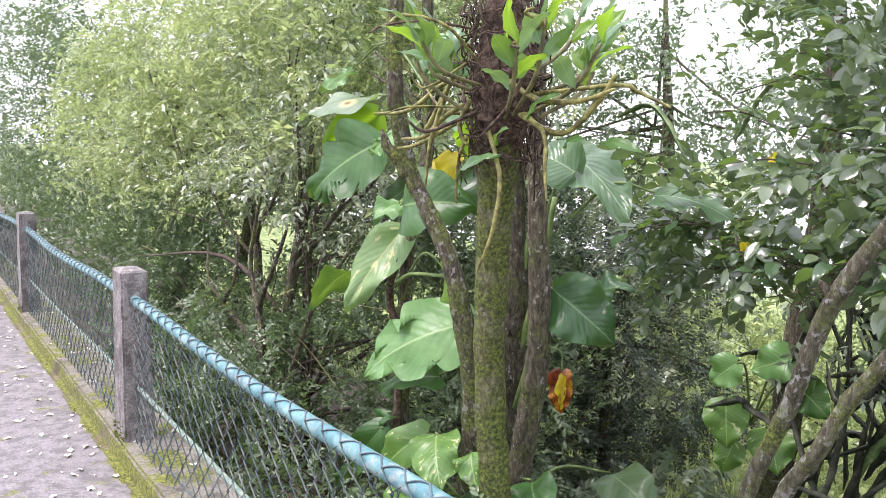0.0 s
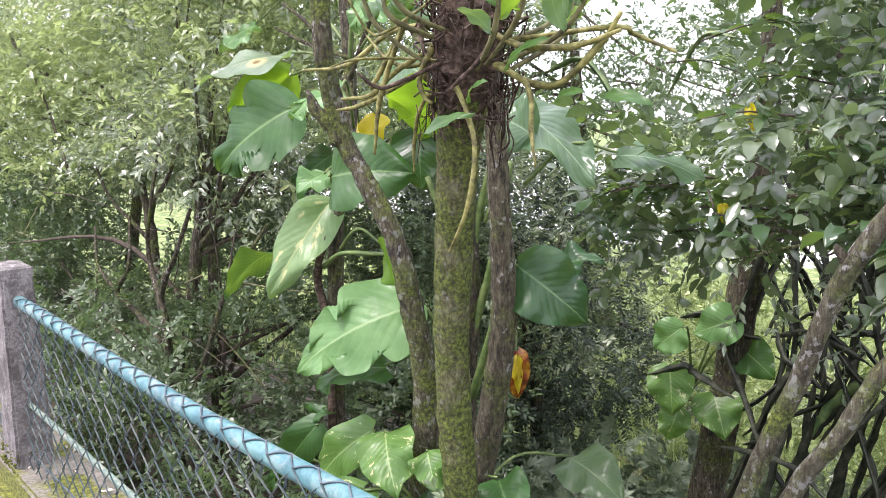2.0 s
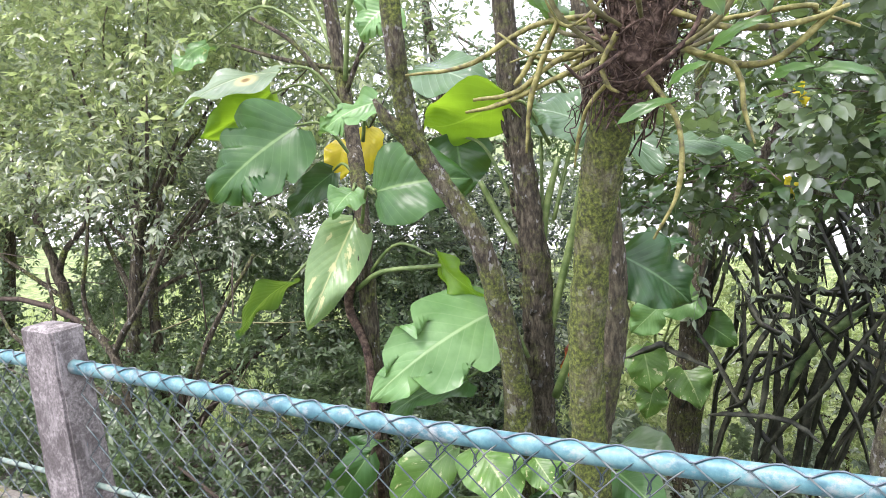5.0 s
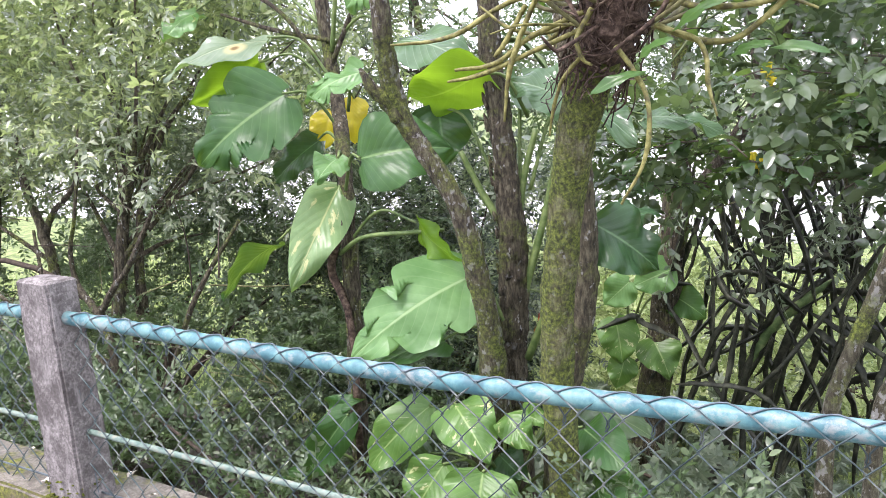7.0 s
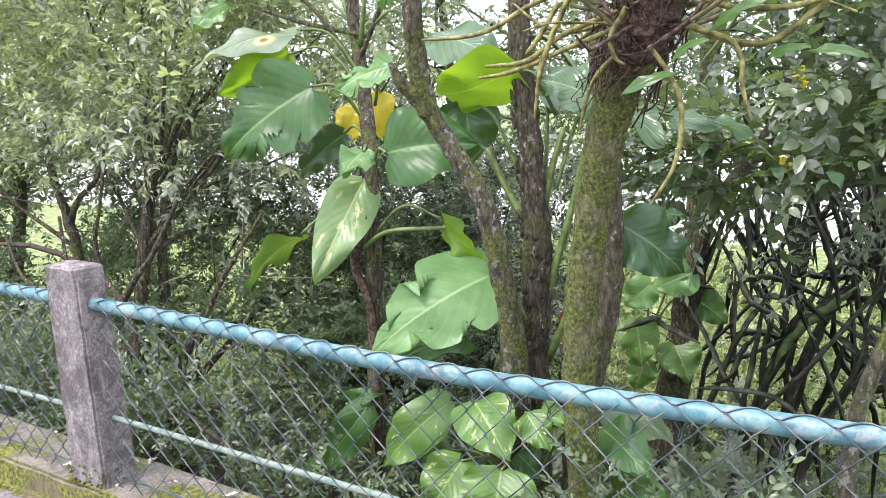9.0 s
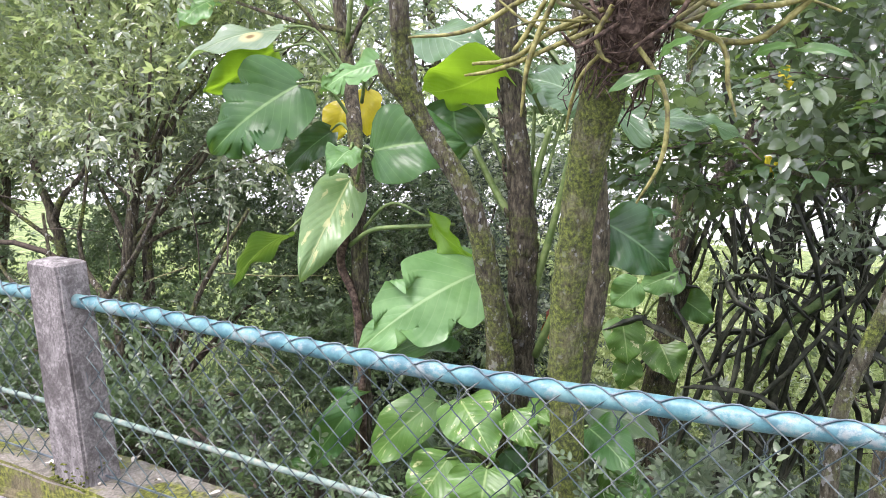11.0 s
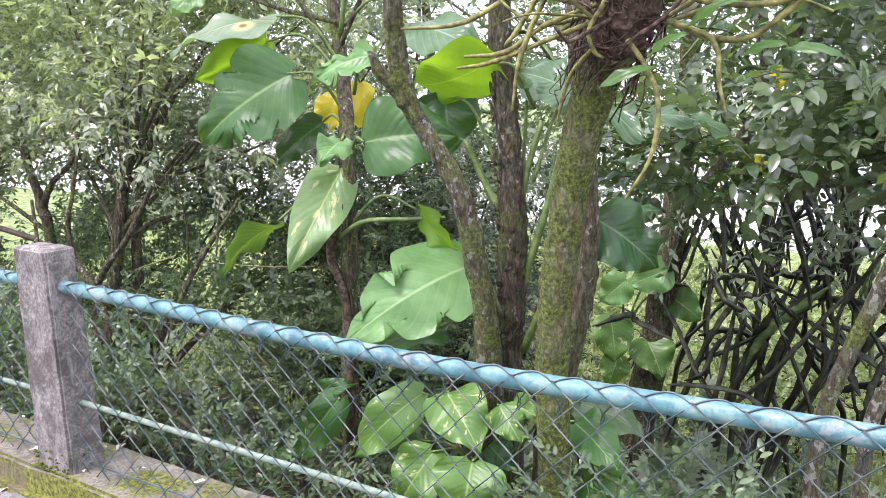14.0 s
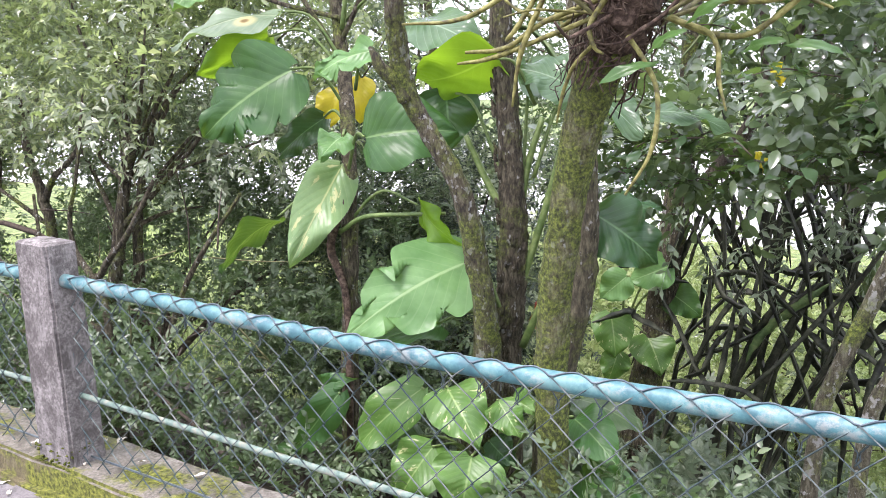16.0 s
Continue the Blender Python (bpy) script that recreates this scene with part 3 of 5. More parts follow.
# ---------------------------------------------------------------- the climbing plant with large leaves
def leaf_mesh(base, tip, width, tilt, fold=0.25, droop=0.1, lobes=0, wave=0.02, seed=0, nu=18, nv=7, heart=True):
    """A heart-shaped blade from base to tip. tilt: the way its face looks."""
    b, t = np.array(base, float), np.array(tip, float)
    ax = t - b
    length = np.linalg.norm(ax)
    ax /= length
    nrm = np.array(tilt, float)
    nrm -= ax * nrm.dot(ax)
    nrm /= np.linalg.norm(nrm)
    side = np.cross(nrm, ax)
    r = np.random.default_rng(seed)
    ph = r.uniform(0, 6, 4)
    verts, uvs = [], []
    for i in range(nu + 1):
        u = i / nu
        prof = (math.sin(math.pi * min(1, u ** 0.62 * 0.97 + 0.03)) ** 0.75) * (1 - 0.12 * u)
        for j in range(-nv, nv + 1):
            v = j / nv
            w = prof if heart else math.sin(math.pi * min(1, 0.04 + 0.96 * u)) ** 0.8
            cut = 0
            if lobes:
                # slits between the fingers run in along the side veins
                k = 0.5 + 0.5 * math.cos(((u - 0.3 * abs(v)) * lobes + ph[0] + 0.4 * (v > 0)) * 2 * math.pi)
                cut = max(0, abs(v) - 0.3) * 1.0 * k ** 6 * min(1, max(0, (u - 0.22) * 5))
            x = v * width * 0.5 * w * (1 - cut)
            back = 0.16 * length * (abs(v) ** 1.6) * max(0, 1 - u * 2.2) * heart
            lift = fold * abs(x) - droop * length * (4 * (u - 0.45) ** 2 - 0.4) - 0.28 * fold * abs(v) ** 3 * width
            lift += wave * math.sin(u * 9 + ph[1] + 2 * v) * abs(v) + wave * 0.8 * math.sin(u * 17 + ph[2]) * abs(v) ** 2
            verts.append(b + ax * (u * length - back + 0.10 * length * abs(v) * (1 - u)) + side * x + nrm * lift)
            uvs.append((u, 0.5 + 0.5 * v))
    wv = 2 * nv + 1
    faces = [(i * wv + j, i * wv + j + 1, (i + 1) * wv + j + 1, (i + 1) * wv + j) for i in range(nu) for j in range(wv - 1)]
    return verts, faces, uvs


def big_leaf(owner, base, tip, width, tilt, material, label="", stalk=None, **shape):
    if shape.get("lobes"):
        shape.update(nu=84, nv=12)
    v, f, uv = leaf_mesh(base, tip, width, tilt, **shape)
    o = np.array(owner.location)
    ob = mesh_ob("leaf", [p - o for p in v], f, material, owner, label)
    layer = ob.data.uv_layers.new(name="UVMap")
    idx = np.zeros(len(ob.data.loops), int)
    ob.data.loops.foreach_get("vertex_index", idx)
    layer.data.foreach_set("uv", np.array(uv)[idx].ravel())
    if stalk:
        b = np.array(base, float)
        s = np.array(stalk, float)
        mid = (b + s) / 2 + np.array((0, 0, 0.25 * np.linalg.norm(b - s)))
        sv, sf = tube([(*s, 0.009), (*mid, 0.007), (*b, 0.005)], 12, 7)
        mesh_ob("stalk", [np.array(p) - np.array(o) for p in sv], sf, STEM, ob)
    return ob


vine = thing("climbing_plant", (0.28, 1.34, -0.9), "climbing plant with huge split and heart-shaped leaves on a dark stem", "plant")
child("stem", tube([(0.22, 1.32, -1.0, 0.045), (0.24, 1.32, -0.365, 0.042), (0.26, 1.32, 0.336, 0.04), (0.271, 1.32, 0.866, 0.036), (0.238, 1.37, 1.116, 0.034), (0.065, 1.56, 1.502, 0.033), (-0.016, 1.6, 1.905, 0.032), (-0.06, 1.6, 2.7, 0.03)], 60, 12, 0.08, seed=8), BARK_DARK, vine, "dark brown climbing stem")
child("shoot", tube([(0.285, 1.27, -0.2, 0.018), (0.29, 1.265, 0.45, 0.017), (0.20, 1.27, 0.68, 0.02), (0.25, 1.24, 0.80, 0.018), (0.29, 1.25, 0.9, 0.013), (0.26, 1.28, 0.99, 0.008)], 30, 9, 0.05), ROOT_BROWN, vine, "twisting green-brown shoot")
child("runner", tube([(0.26, 1.26, 0.78, 0.012), (0.4, 1.26, 0.86, 0.011), (0.62, 1.28, 0.885, 0.009), (0.8, 1.3, 0.9, 0.007)], 20, 8), STEM, vine)
for a, c, d in (((1.17, 1.45, 1.30), (1.10, 1.44, 1.05), (1.07, 1.42, 0.7)), ((1.30, 1.42, 1.30), (1.2, 1.44, 0.95), (1.08, 1.42, 0.55)), ((1.38, 1.32, 0.85), (1.28, 1.36, 0.68), (1.12, 1.4, 0.35)), ((0.84, 1.4, 1.22), (0.92, 1.42, 1.05), (1.02, 1.42, 0.9))):
    child("stalk", tube([(*a, 0.012), (*c, 0.015), (*d, 0.018)], 14, 8), STEM, vine)
for k, e in enumerate(((-0.45, 1.5, 2.05), (-0.25, 1.7, 2.15), (0.35, 1.6, 2.1), (0.2, 1.5, 2.2), (-0.7, 1.6, 1.95))):
    child("upper_stalk", tube([(0.05, 1.57, 1.55 + 0.05 * k, 0.013), ((0.05 + e[0]) / 2, (1.57 + e[1]) / 2, (1.6 + e[2]) / 2 + 0.06, 0.011), (*e, 0.008)], 14, 7), STEM if k % 2 else BARK_DARK, vine)
F = (0.45, -0.8, 0.4)
big_leaf(vine, (-0.162, 1.36, 1.777), (-0.505, 1.0, 1.632), 0.29, (0.12, -0.42, 0.85), GREY_LEAF, "broad leaf with a brown eye and pale streaks", (0.092, 1.55, 1.51), fold=-0.22, droop=0.1, seed=1)
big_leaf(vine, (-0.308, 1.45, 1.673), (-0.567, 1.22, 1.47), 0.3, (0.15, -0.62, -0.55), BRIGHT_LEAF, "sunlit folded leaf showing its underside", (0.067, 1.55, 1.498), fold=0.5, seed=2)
big_leaf(vine, (0.004, 1.25, 1.509), (-0.378, 1.04, 1.209), 0.46, F, GREEN_LEAF, "deeply split green leaf", (0.122, 1.5, 1.325), lobes=5, fold=0.12, wave=0.03, seed=3)
big_leaf(vine, (0.505, 1.2, 1.578), (0.277, 1.08, 1.47), 0.2, (0.3, -0.5, 0.7), PALE_LEAF, "small pale leaf with a torn edge", (0.177, 1.5, 1.416), lobes=5, fold=-0.2, seed=4)
big_leaf(vine, (-0.129, 1.75, 1.42), (-0.157, 1.68, 1.229), 0.2, F, YELLOW_LEAF, "yellowing leaf", (0.09, 1.55, 1.471), seed=5)
big_leaf(vine, (0.02, 1.75, 1.478), (0.055, 1.68, 1.257), 0.16, F, YELLOW_LEAF, "yellowing leaf", (0.09, 1.55, 1.471), seed=6)
big_leaf(vine, (0.504, 1.14, 1.219), (0.858, 1.3, 1.253), 0.37, (0.2, -0.85, 0.4), GREEN_LEAF, "broad dark glossy leaf", (0.29, 1.3, 1.067), fold=0.4, seed=7)
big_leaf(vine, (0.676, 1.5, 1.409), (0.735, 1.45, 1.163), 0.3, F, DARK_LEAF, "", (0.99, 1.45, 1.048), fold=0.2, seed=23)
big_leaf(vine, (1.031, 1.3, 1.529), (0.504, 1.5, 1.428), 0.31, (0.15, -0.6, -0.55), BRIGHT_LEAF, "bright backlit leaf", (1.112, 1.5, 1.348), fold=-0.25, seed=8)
big_leaf(vine, (0.479, 1.5, 1.724), (0.94, 1.38, 1.58), 0.3, (0.2, -0.55, 0.7), SKY_LEAF, "pale grey-green leaf with insect holes", (0.047, 1.6, 1.738), fold=-0.2, seed=9)
big_leaf(vine, (0.236, 1.32, 1.084), (0.19, 1.0, 0.665), 0.25, (0.6, -0.78, 0.25), STREAK_LEAF, "hanging leaf streaked with yellow", (0.28, 1.3, 0.875), fold=0.35, droop=0.06, seed=10)
big_leaf(vine, (-0.009, 1.15, 0.846), (-0.279, 1.02, 0.604), 0.2, (-0.75, 0.15, 0.7), GREEN_LEAF, "leaf seen edge-on", (0.259, 1.3, 0.913), fold=0.3, seed=11)
big_leaf(vine, (0.956, 1.24, 0.736), (0.581, 0.87, 0.447), 0.4, (0.42, -0.7, 0.5), PALE_LEAF, "large pale green split leaf hanging free", (1.064, 1.3, 0.532), lobes=3, fold=-0.12, droop=0.16, seed=12)
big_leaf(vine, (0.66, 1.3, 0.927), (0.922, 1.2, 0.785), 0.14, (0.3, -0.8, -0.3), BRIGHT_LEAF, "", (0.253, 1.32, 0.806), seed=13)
big_leaf(vine, (0.869, 1.15, 0.473), (0.588, 0.98, 0.359), 0.2, (0.2, -0.4, 0.9), GREEN_LEAF, "", (1.062, 1.3, 0.436), seed=14)
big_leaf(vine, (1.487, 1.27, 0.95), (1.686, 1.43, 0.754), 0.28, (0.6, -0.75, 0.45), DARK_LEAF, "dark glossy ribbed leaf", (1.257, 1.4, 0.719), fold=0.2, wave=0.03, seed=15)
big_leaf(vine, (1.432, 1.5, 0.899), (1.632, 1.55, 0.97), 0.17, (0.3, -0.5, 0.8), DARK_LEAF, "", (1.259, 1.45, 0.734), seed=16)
big_leaf(vine, (1.277, 1.55, 1.408), (1.062, 1.45, 1.504), 0.26, (0.3, -0.65, 0.65), SKY_LEAF, "", (1.134, 1.45, 1.053), seed=17)
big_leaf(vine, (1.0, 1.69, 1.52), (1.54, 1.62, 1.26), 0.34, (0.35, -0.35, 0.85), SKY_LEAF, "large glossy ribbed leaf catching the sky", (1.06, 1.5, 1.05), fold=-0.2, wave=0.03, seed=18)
big_leaf(vine, (1.50, 1.80, 1.33), (1.80, 1.95, 1.25), 0.2, (0.3, -0.3, 0.9), SKY_LEAF, "", (1.2, 1.6, 1.2), fold=-0.1, seed=28)
big_leaf(vine, (0.3, 1.25, 1.216), (0.303, 1.1, 1.138), 0.17, F, PALE_LEAF, "", (0.203, 1.4, 1.16), seed=19)
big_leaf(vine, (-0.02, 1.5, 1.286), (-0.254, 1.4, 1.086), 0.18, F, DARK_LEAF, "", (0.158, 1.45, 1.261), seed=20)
big_leaf(vine, (-0.827, 1.55, 1.979), (-0.884, 1.35, 1.827), 0.22, (0.2, -0.4, 0.8), PALE_LEAF, "", (0.016, 1.6, 1.792), fold=-0.3, seed=21)
big_leaf(vine, (0.399, 1.5, 2.001), (0.281, 1.4, 1.87), 0.3, (0.2, -0.8, 0.4), PALE_LEAF, "split leaf high on the stem", (0.045, 1.6, 1.998), lobes=6, seed=22)

low = thing("variegated_creeper", (0.9, 1.1, -0.7), "creeper with heart-shaped leaves marbled yellow, growing behind the mesh", "plant")
big_leaf(low, (0.308, 1.17, 0.058), (0.052, 1.08, -0.302), 0.19, (0.55, -0.75, 0.3), GREEN_LEAF, "plain green heart-shaped leaf", (0.246, 1.3, -0.226), fold=0.3, seed=31)
big_leaf(low, (0.141, 1.22, 0.038), (0.358, 1.20, 0.127), 0.11, F, GREEN_LEAF, "", (0.246, 1.3, -0.226), seed=33)
big_leaf(low, (0.040, 1.15, -0.254), (-0.117, 1.10, -0.390), 0.11, F, GREEN_LEAF, "", (0.246, 1.3, -0.226), seed=32)
big_leaf(low, (0.779, 1.14, 0.181), (0.473, 1.03, -0.140), 0.23, (0.3, -0.75, 0.55), VARIEG_LEAF, "marbled leaf with a cream patch", (1.037, 1.3, -0.316), fold=0.3, seed=34)
big_leaf(low, (0.928, 1.10, 0.226), (1.151, 0.98, 0.068), 0.26, (0.5, -0.75, 0.45), VARIEG_LEAF, "marbled leaf with a cream patch", (1.037, 1.3, -0.316), fold=0.2, seed=35)
big_leaf(low, (0.926, 1.00, 0.003), (0.811, 0.90, -0.232), 0.25, (0.3, -0.7, 0.6), VARIEG_LEAF, "", (1.037, 1.3, -0.316), seed=36)
big_leaf(low, (1.127, 0.97, 0.021), (1.143, 0.86, -0.173), 0.3, (0.45, -0.7, 0.55), VARIEG_LEAF, "", (1.037, 1.3, -0.316), fold=0.35, seed=37)
big_leaf(low, (1.145, 1.14, 0.198), (1.278, 1.08, 0.089), 0.15, F, VARIEG_LEAF, "", (1.037, 1.3, -0.316), seed=38)
big_leaf(low, (1.174, 1.20, 0.195), (1.299, 1.17, 0.168), 0.12, F, VARIEG_LEAF, "", (1.037, 1.3, -0.316), seed=39)
big_leaf(low, (1.072, 1.20, -0.012), (1.204, 1.15, -0.067), 0.17, F, DARK_LEAF, "", (1.037, 1.3, -0.316), seed=44)
big_leaf(low, (0.762, 1.15, -0.038), (0.634, 1.10, -0.113), 0.18, (0.2, -0.4, 0.9), GREY_GREEN, "", (1.037, 1.3, -0.316), seed=43)
big_leaf(low, (1.421, 1.25, 0.149), (1.659, 1.12, 0.055), 0.21, (0.5, -0.7, 0.5), GREEN_LEAF, "", (1.037, 1.3, -0.316), fold=0.3, seed=40)
big_leaf(low, (1.477, 1.20, -0.071), (1.771, 1.10, -0.076), 0.23, (0.4, -0.75, 0.5), GREEN_LEAF, "", (1.037, 1.3, -0.316), fold=0.3, seed=41)
big_leaf(low, (1.125, 2.00, -0.063), (1.469, 1.95, -0.134), 0.27, (0.35, -0.5, 0.8), GREY_GREEN, "broad dull grey-green leaf", (1.037, 1.3, -0.316), fold=0.15, seed=42)

# small creeper on the cactus thicket
small = thing("thicket_creeper", (1.1, 3.2, -1.4), "creeper with round green leaves hanging among dark cactus stems", "plant")
big_leaf(small, (0.905, 3.2, 0.301), (0.752, 3.15, 0.147), 0.22, (0.5, -0.8, 0.35), PALE_LEAF, "", (0.733, 3.6, -0.184), seed=60)
big_leaf(small, (1.077, 3.5, 0.332), (0.847, 3.4, 0.221), 0.26, (0.5, -0.8, 0.35), PALE_LEAF, "", (0.733, 3.6, -0.184), seed=61)
big_leaf(small, (1.031, 3.6, 0.147), (1.257, 3.6, 0.01), 0.25, (0.5, -0.8, 0.35), GREEN_LEAF, "", (0.733, 3.6, -0.184), seed=62)
big_leaf(small, (0.768, 3.3, 0.036), (0.834, 3.25, -0.248), 0.28, (0.5, -0.8, 0.35), VARIEG_LEAF, "", (0.733, 3.6, -0.184), seed=63)
big_leaf(small, (0.94, 3.5, -0.132), (1.087, 3.4, -0.345), 0.3, (0.5, -0.8, 0.35), VARIEG_LEAF, "", (0.733, 3.6, -0.184), seed=64)
big_leaf(small, (0.808, 3.35, -0.231), (0.764, 3.3, -0.434), 0.2, (0.5, -0.8, 0.35), VARIEG_LEAF, "", (0.733, 3.6, -0.184), seed=65)
dead = thing("dead_leaf", (1.07, 1.71, 0.45), "curled red and yellow dying leaf hanging from the creeper", "leaf")
v, f, uv = leaf_mesh((1.06, 1.71, 0.47), (1.10, 1.68, 0.27), 0.13, (0.6, -0.7, 0.1), fold=0.9, wave=0.04, seed=71)
child("blade", (v, f), RED_LEAF, dead, "red-brown blade")
v, f, uv = leaf_mesh((1.10, 1.68, 0.46), (1.125, 1.66, 0.30), 0.05, (0.6, -0.7, 0.1), fold=0.5, wave=0.03, seed=72)
child("blade", (v, f), YELLOW_LEAF, dead, "yellow blade edge")
child("stalk", tube([(1.06, 1.71, 0.47, 0.004), (1.03, 1.73, 0.55, 0.004), (1.02, 1.6, 0.6, 0.004)], 8, 5), STEM, dead)

# ---------------------------------------------------------------- foliage


def leaf_card(length, width, bend=0.15):
    """Five-cornered folded blade: base, two shoulders, rib, tip."""
    return np.array([(0, 0, 0), (0.45 * length, width / 2, 0.12 * width), (0.48 * length, 0, -0.02 * length), (0.45 * length, -width / 2, 0.12 * width), (length, 0, -bend * length)]), [(0, 2, 1), (0, 3, 2), (1, 2, 4), (2, 3, 4)]


def leaf_round(length, width, bend=0.15):
    """Oval pointed blade, folded along its rib."""
    rows = ((0.16, 0.33), (0.42, 0.5), (0.74, 0.36))
    v = [(0, 0, 0)]
    for u, w in rows:
        z = -bend * length * u * u
        v += [(u * length, w * width, z + 0.26 * w * width), (u * length, 0, z), (u * length, -w * width, z + 0.26 * w * width)]
    v.append((length, 0, -bend * length))
    return np.array(v), [(0, 2, 1), (0, 3, 2), (1, 2, 5, 4), (2, 3, 6, 5), (4, 5, 8, 7), (5, 6, 9, 8), (7, 8, 10), (8, 9, 10)]


def twig_template(r, leaves, leaf_len, leaf_w, twig_len, kind):
    """A twig along +x: a thin stem and its leaves."""
    pieces = []
    stem = [(0, 0, 0, 0.0022), (twig_len * 0.5, 0, 0.03 * twig_len, 0.0017), (twig_len, 0, -0.06 * twig_len, 0.0008)]
    pieces.append(tube(stem, 4, 3, close=False))
    for i in range(leaves):
        s = (i + 0.6) / leaves
        x = twig_len * (0.15 + 0.85 * s)
        z = 0.05 * twig_len * math.sin(math.pi * s) - 0.05 * twig_len * s
        if kind == "opposite":
            yaw = (1 if i % 2 else -1) * r.uniform(50, 75) * (1 - 0.5 * (s > 0.97))
        elif kind == "whorl":
            yaw, x = i * 360 / leaves * 0.75 - 120, twig_len * r.uniform(0.8, 1.0)
        elif kind == "tufted" and i >= leaves * 0.55:
            # the young leaves droop in a tuft round the tip
            yaw, x = r.uniform(-110, 110), twig_len * r.uniform(0.92, 1.0)
        else:
            yaw = (1 if i % 2 else -1) * r.uniform(20, 70)
        droop = r.uniform(-18, 36) if kind == "tufted" else r.uniform(-25, 25)
        fan = (-78, -40, 0, 40, 78) if kind == "lobed" else (0,)
        ln, wd, bend = leaf_len * r.uniform(0.7, 1.15), leaf_w * r.uniform(0.75, 1.15), r.uniform(0.05, 0.35)
        roll = r.uniform(-35, 35)
        for turn in fan:
            short = 1 - 0.0045 * abs(turn)
            v, f = (leaf_round if leaf_w > 0.4 * leaf_len else leaf_card)(ln * short, wd, bend)
            m = Euler((radians(roll), radians(droop), radians(yaw))).to_matrix() @ Euler((0, 0, radians(turn))).to_matrix()
            pieces.append((np.array([m @ Vector(p) for p in v]) + (x, 0, z), f))
    v, f = join(pieces)
    return np.array([tuple(p) for p in v]), f


def random_frames(r, n, out, up_bias, spread):
    """n turns whose x axis runs roughly along the rows of out."""
    d = out + r.normal(0, spread, (n, 3)) + np.array((0, 0, up_bias))
    d /= np.linalg.norm(d, axis=1)[:, None] + 1e-9
    z = np.array((0, 0, 1.0)) + r.normal(0, 0.45, (n, 3))
    y = np.cross(z, d)
    y /= np.linalg.norm(y, axis=1)[:, None] + 1e-9
    z = np.cross(d, y)
    return np.stack([d, y, z], axis=2)


def scatter(name, templates, places, turns, scales, material, parent, label=""):
    """Many copies of a few twigs, joined in one mesh."""
    vs, ls, lt, base = [], [], [], 0
    r = np.random.default_rng(len(places))
    pick = r.integers(0, len(templates), len(places))
    for k, (tv, tf) in enumerate(templates):
        sel = np.where(pick == k)[0]
        if not len(sel):
            continue
        w = np.einsum("nij,vj->nvi", turns[sel], tv) * scales[sel][:, None, None] + places[sel][:, None, :]
        vs.append(w.reshape(-1, 3))
        flat = np.concatenate([np.array(f) for f in tf])
        sizes = np.array([len(f) for f in tf])
        offs = base + np.arange(len(sel)) * len(tv)
        ls.append((flat[None, :] + offs[:, None]).ravel())
        lt.append(np.tile(sizes, len(sel)))
        base += len(sel) * len(tv)
    V, L, T = np.concatenate(vs), np.concatenate(ls), np.concatenate(lt)
    me = bpy.data.meshes.new(name)
    me.vertices.add(len(V))
    me.vertices.foreach_set("co", V.ravel())
    me.loops.add(len(L))
    me.loops.foreach_set("vertex_index", L)
    me.polygons.add(len(T))
    me.polygons.foreach_set("loop_start", np.concatenate([[0], np.cumsum(T)[:-1]]))
    me.polygons.foreach_set("use_smooth", np.ones(len(T), bool))
    me.update(calc_edges=True)
    me.materials.append(material)
    ob = new(name, me)
    if parent:
        ob.parent = parent
        ob.location = -np.array(parent.location)
    if label:
        ob["label"] = label
    return ob


def blob_points(r, n, blobs, shell=0.55):
    """Places and outward ways in a crown made of lobes (x, y, z, rx, ry, rz), with gaps."""
    b = np.array(blobs, float)
    vol = b[:, 3] * b[:, 4] * b[:, 5]
    out_p, out_d = [], []
    while sum(len(p) for p in out_p) < n:
        k = r.choice(len(b), 4000, p=vol / vol.sum())
        d = r.normal(0, 1, (4000, 3))
        d /= np.linalg.norm(d, axis=1)[:, None]
        rad = shell + (1 - shell) * r.uniform(0, 1, 4000) ** 0.6
        rad *= 1 + 0.18 * r.normal(0, 1, 4000)
        p = b[k, :3] + d * rad[:, None] * b[k, 3:]
        g = np.sin(p[:, 0] * 3.1 + 1.3 * np.sin(p[:, 2] * 2.3)) * np.sin(p[:, 1] * 2.7 + 2) * np.sin(p[:, 2] * 3.7 + p[:, 0])
        g2 = np.sin(p[:, 0] * 9.1 + 2 * np.sin(p[:, 1] * 5)) * np.sin(p[:, 1] * 8.3 + p[:, 2] * 3) * np.sin(p[:, 2] * 10.7 + p[:, 0] * 4)
        keep = g + 0.7 * g2 > -0.16 + 0.2 * r.normal(0, 1, 4000)
        out_p.append(p[keep])
        out_d.append(d[keep])
    return np.concatenate(out_p)[:n], np.concatenate(out_d)[:n]


# openings through the foliage to the bright ground and sky beyond: two points of a line and a radius
OPENINGS = [((-2.41, 1.5, 0.76), (-9.61, 6, -0.11), 0.30), ((-2.64, 1.5, 0.45), (-10.18, 6, -0.87), 0.2), ((0.84, 1.5, 1.28), (-1.76, 6, 1.15), 0.17), ((-1.1, 1.5, -0.04), (-6.45, 6, -2.05), 0.12), ((1.45, 1.5, 0.6), (-0.29, 6, -0.5), 0.12),
            ((2.09, 2.0, 0.88), (1.29, 7.0, 0.19), 0.13), ((2.29, 2.0, 0.95), (1.77, 7.0, 0.36), 0.16), ((1.64, 2.0, 0.29), (0.22, 7.0, -1.18), 0.1), ((1.81, 2.0, 0.67), (0.63, 7.0, -0.29), 0.1)]


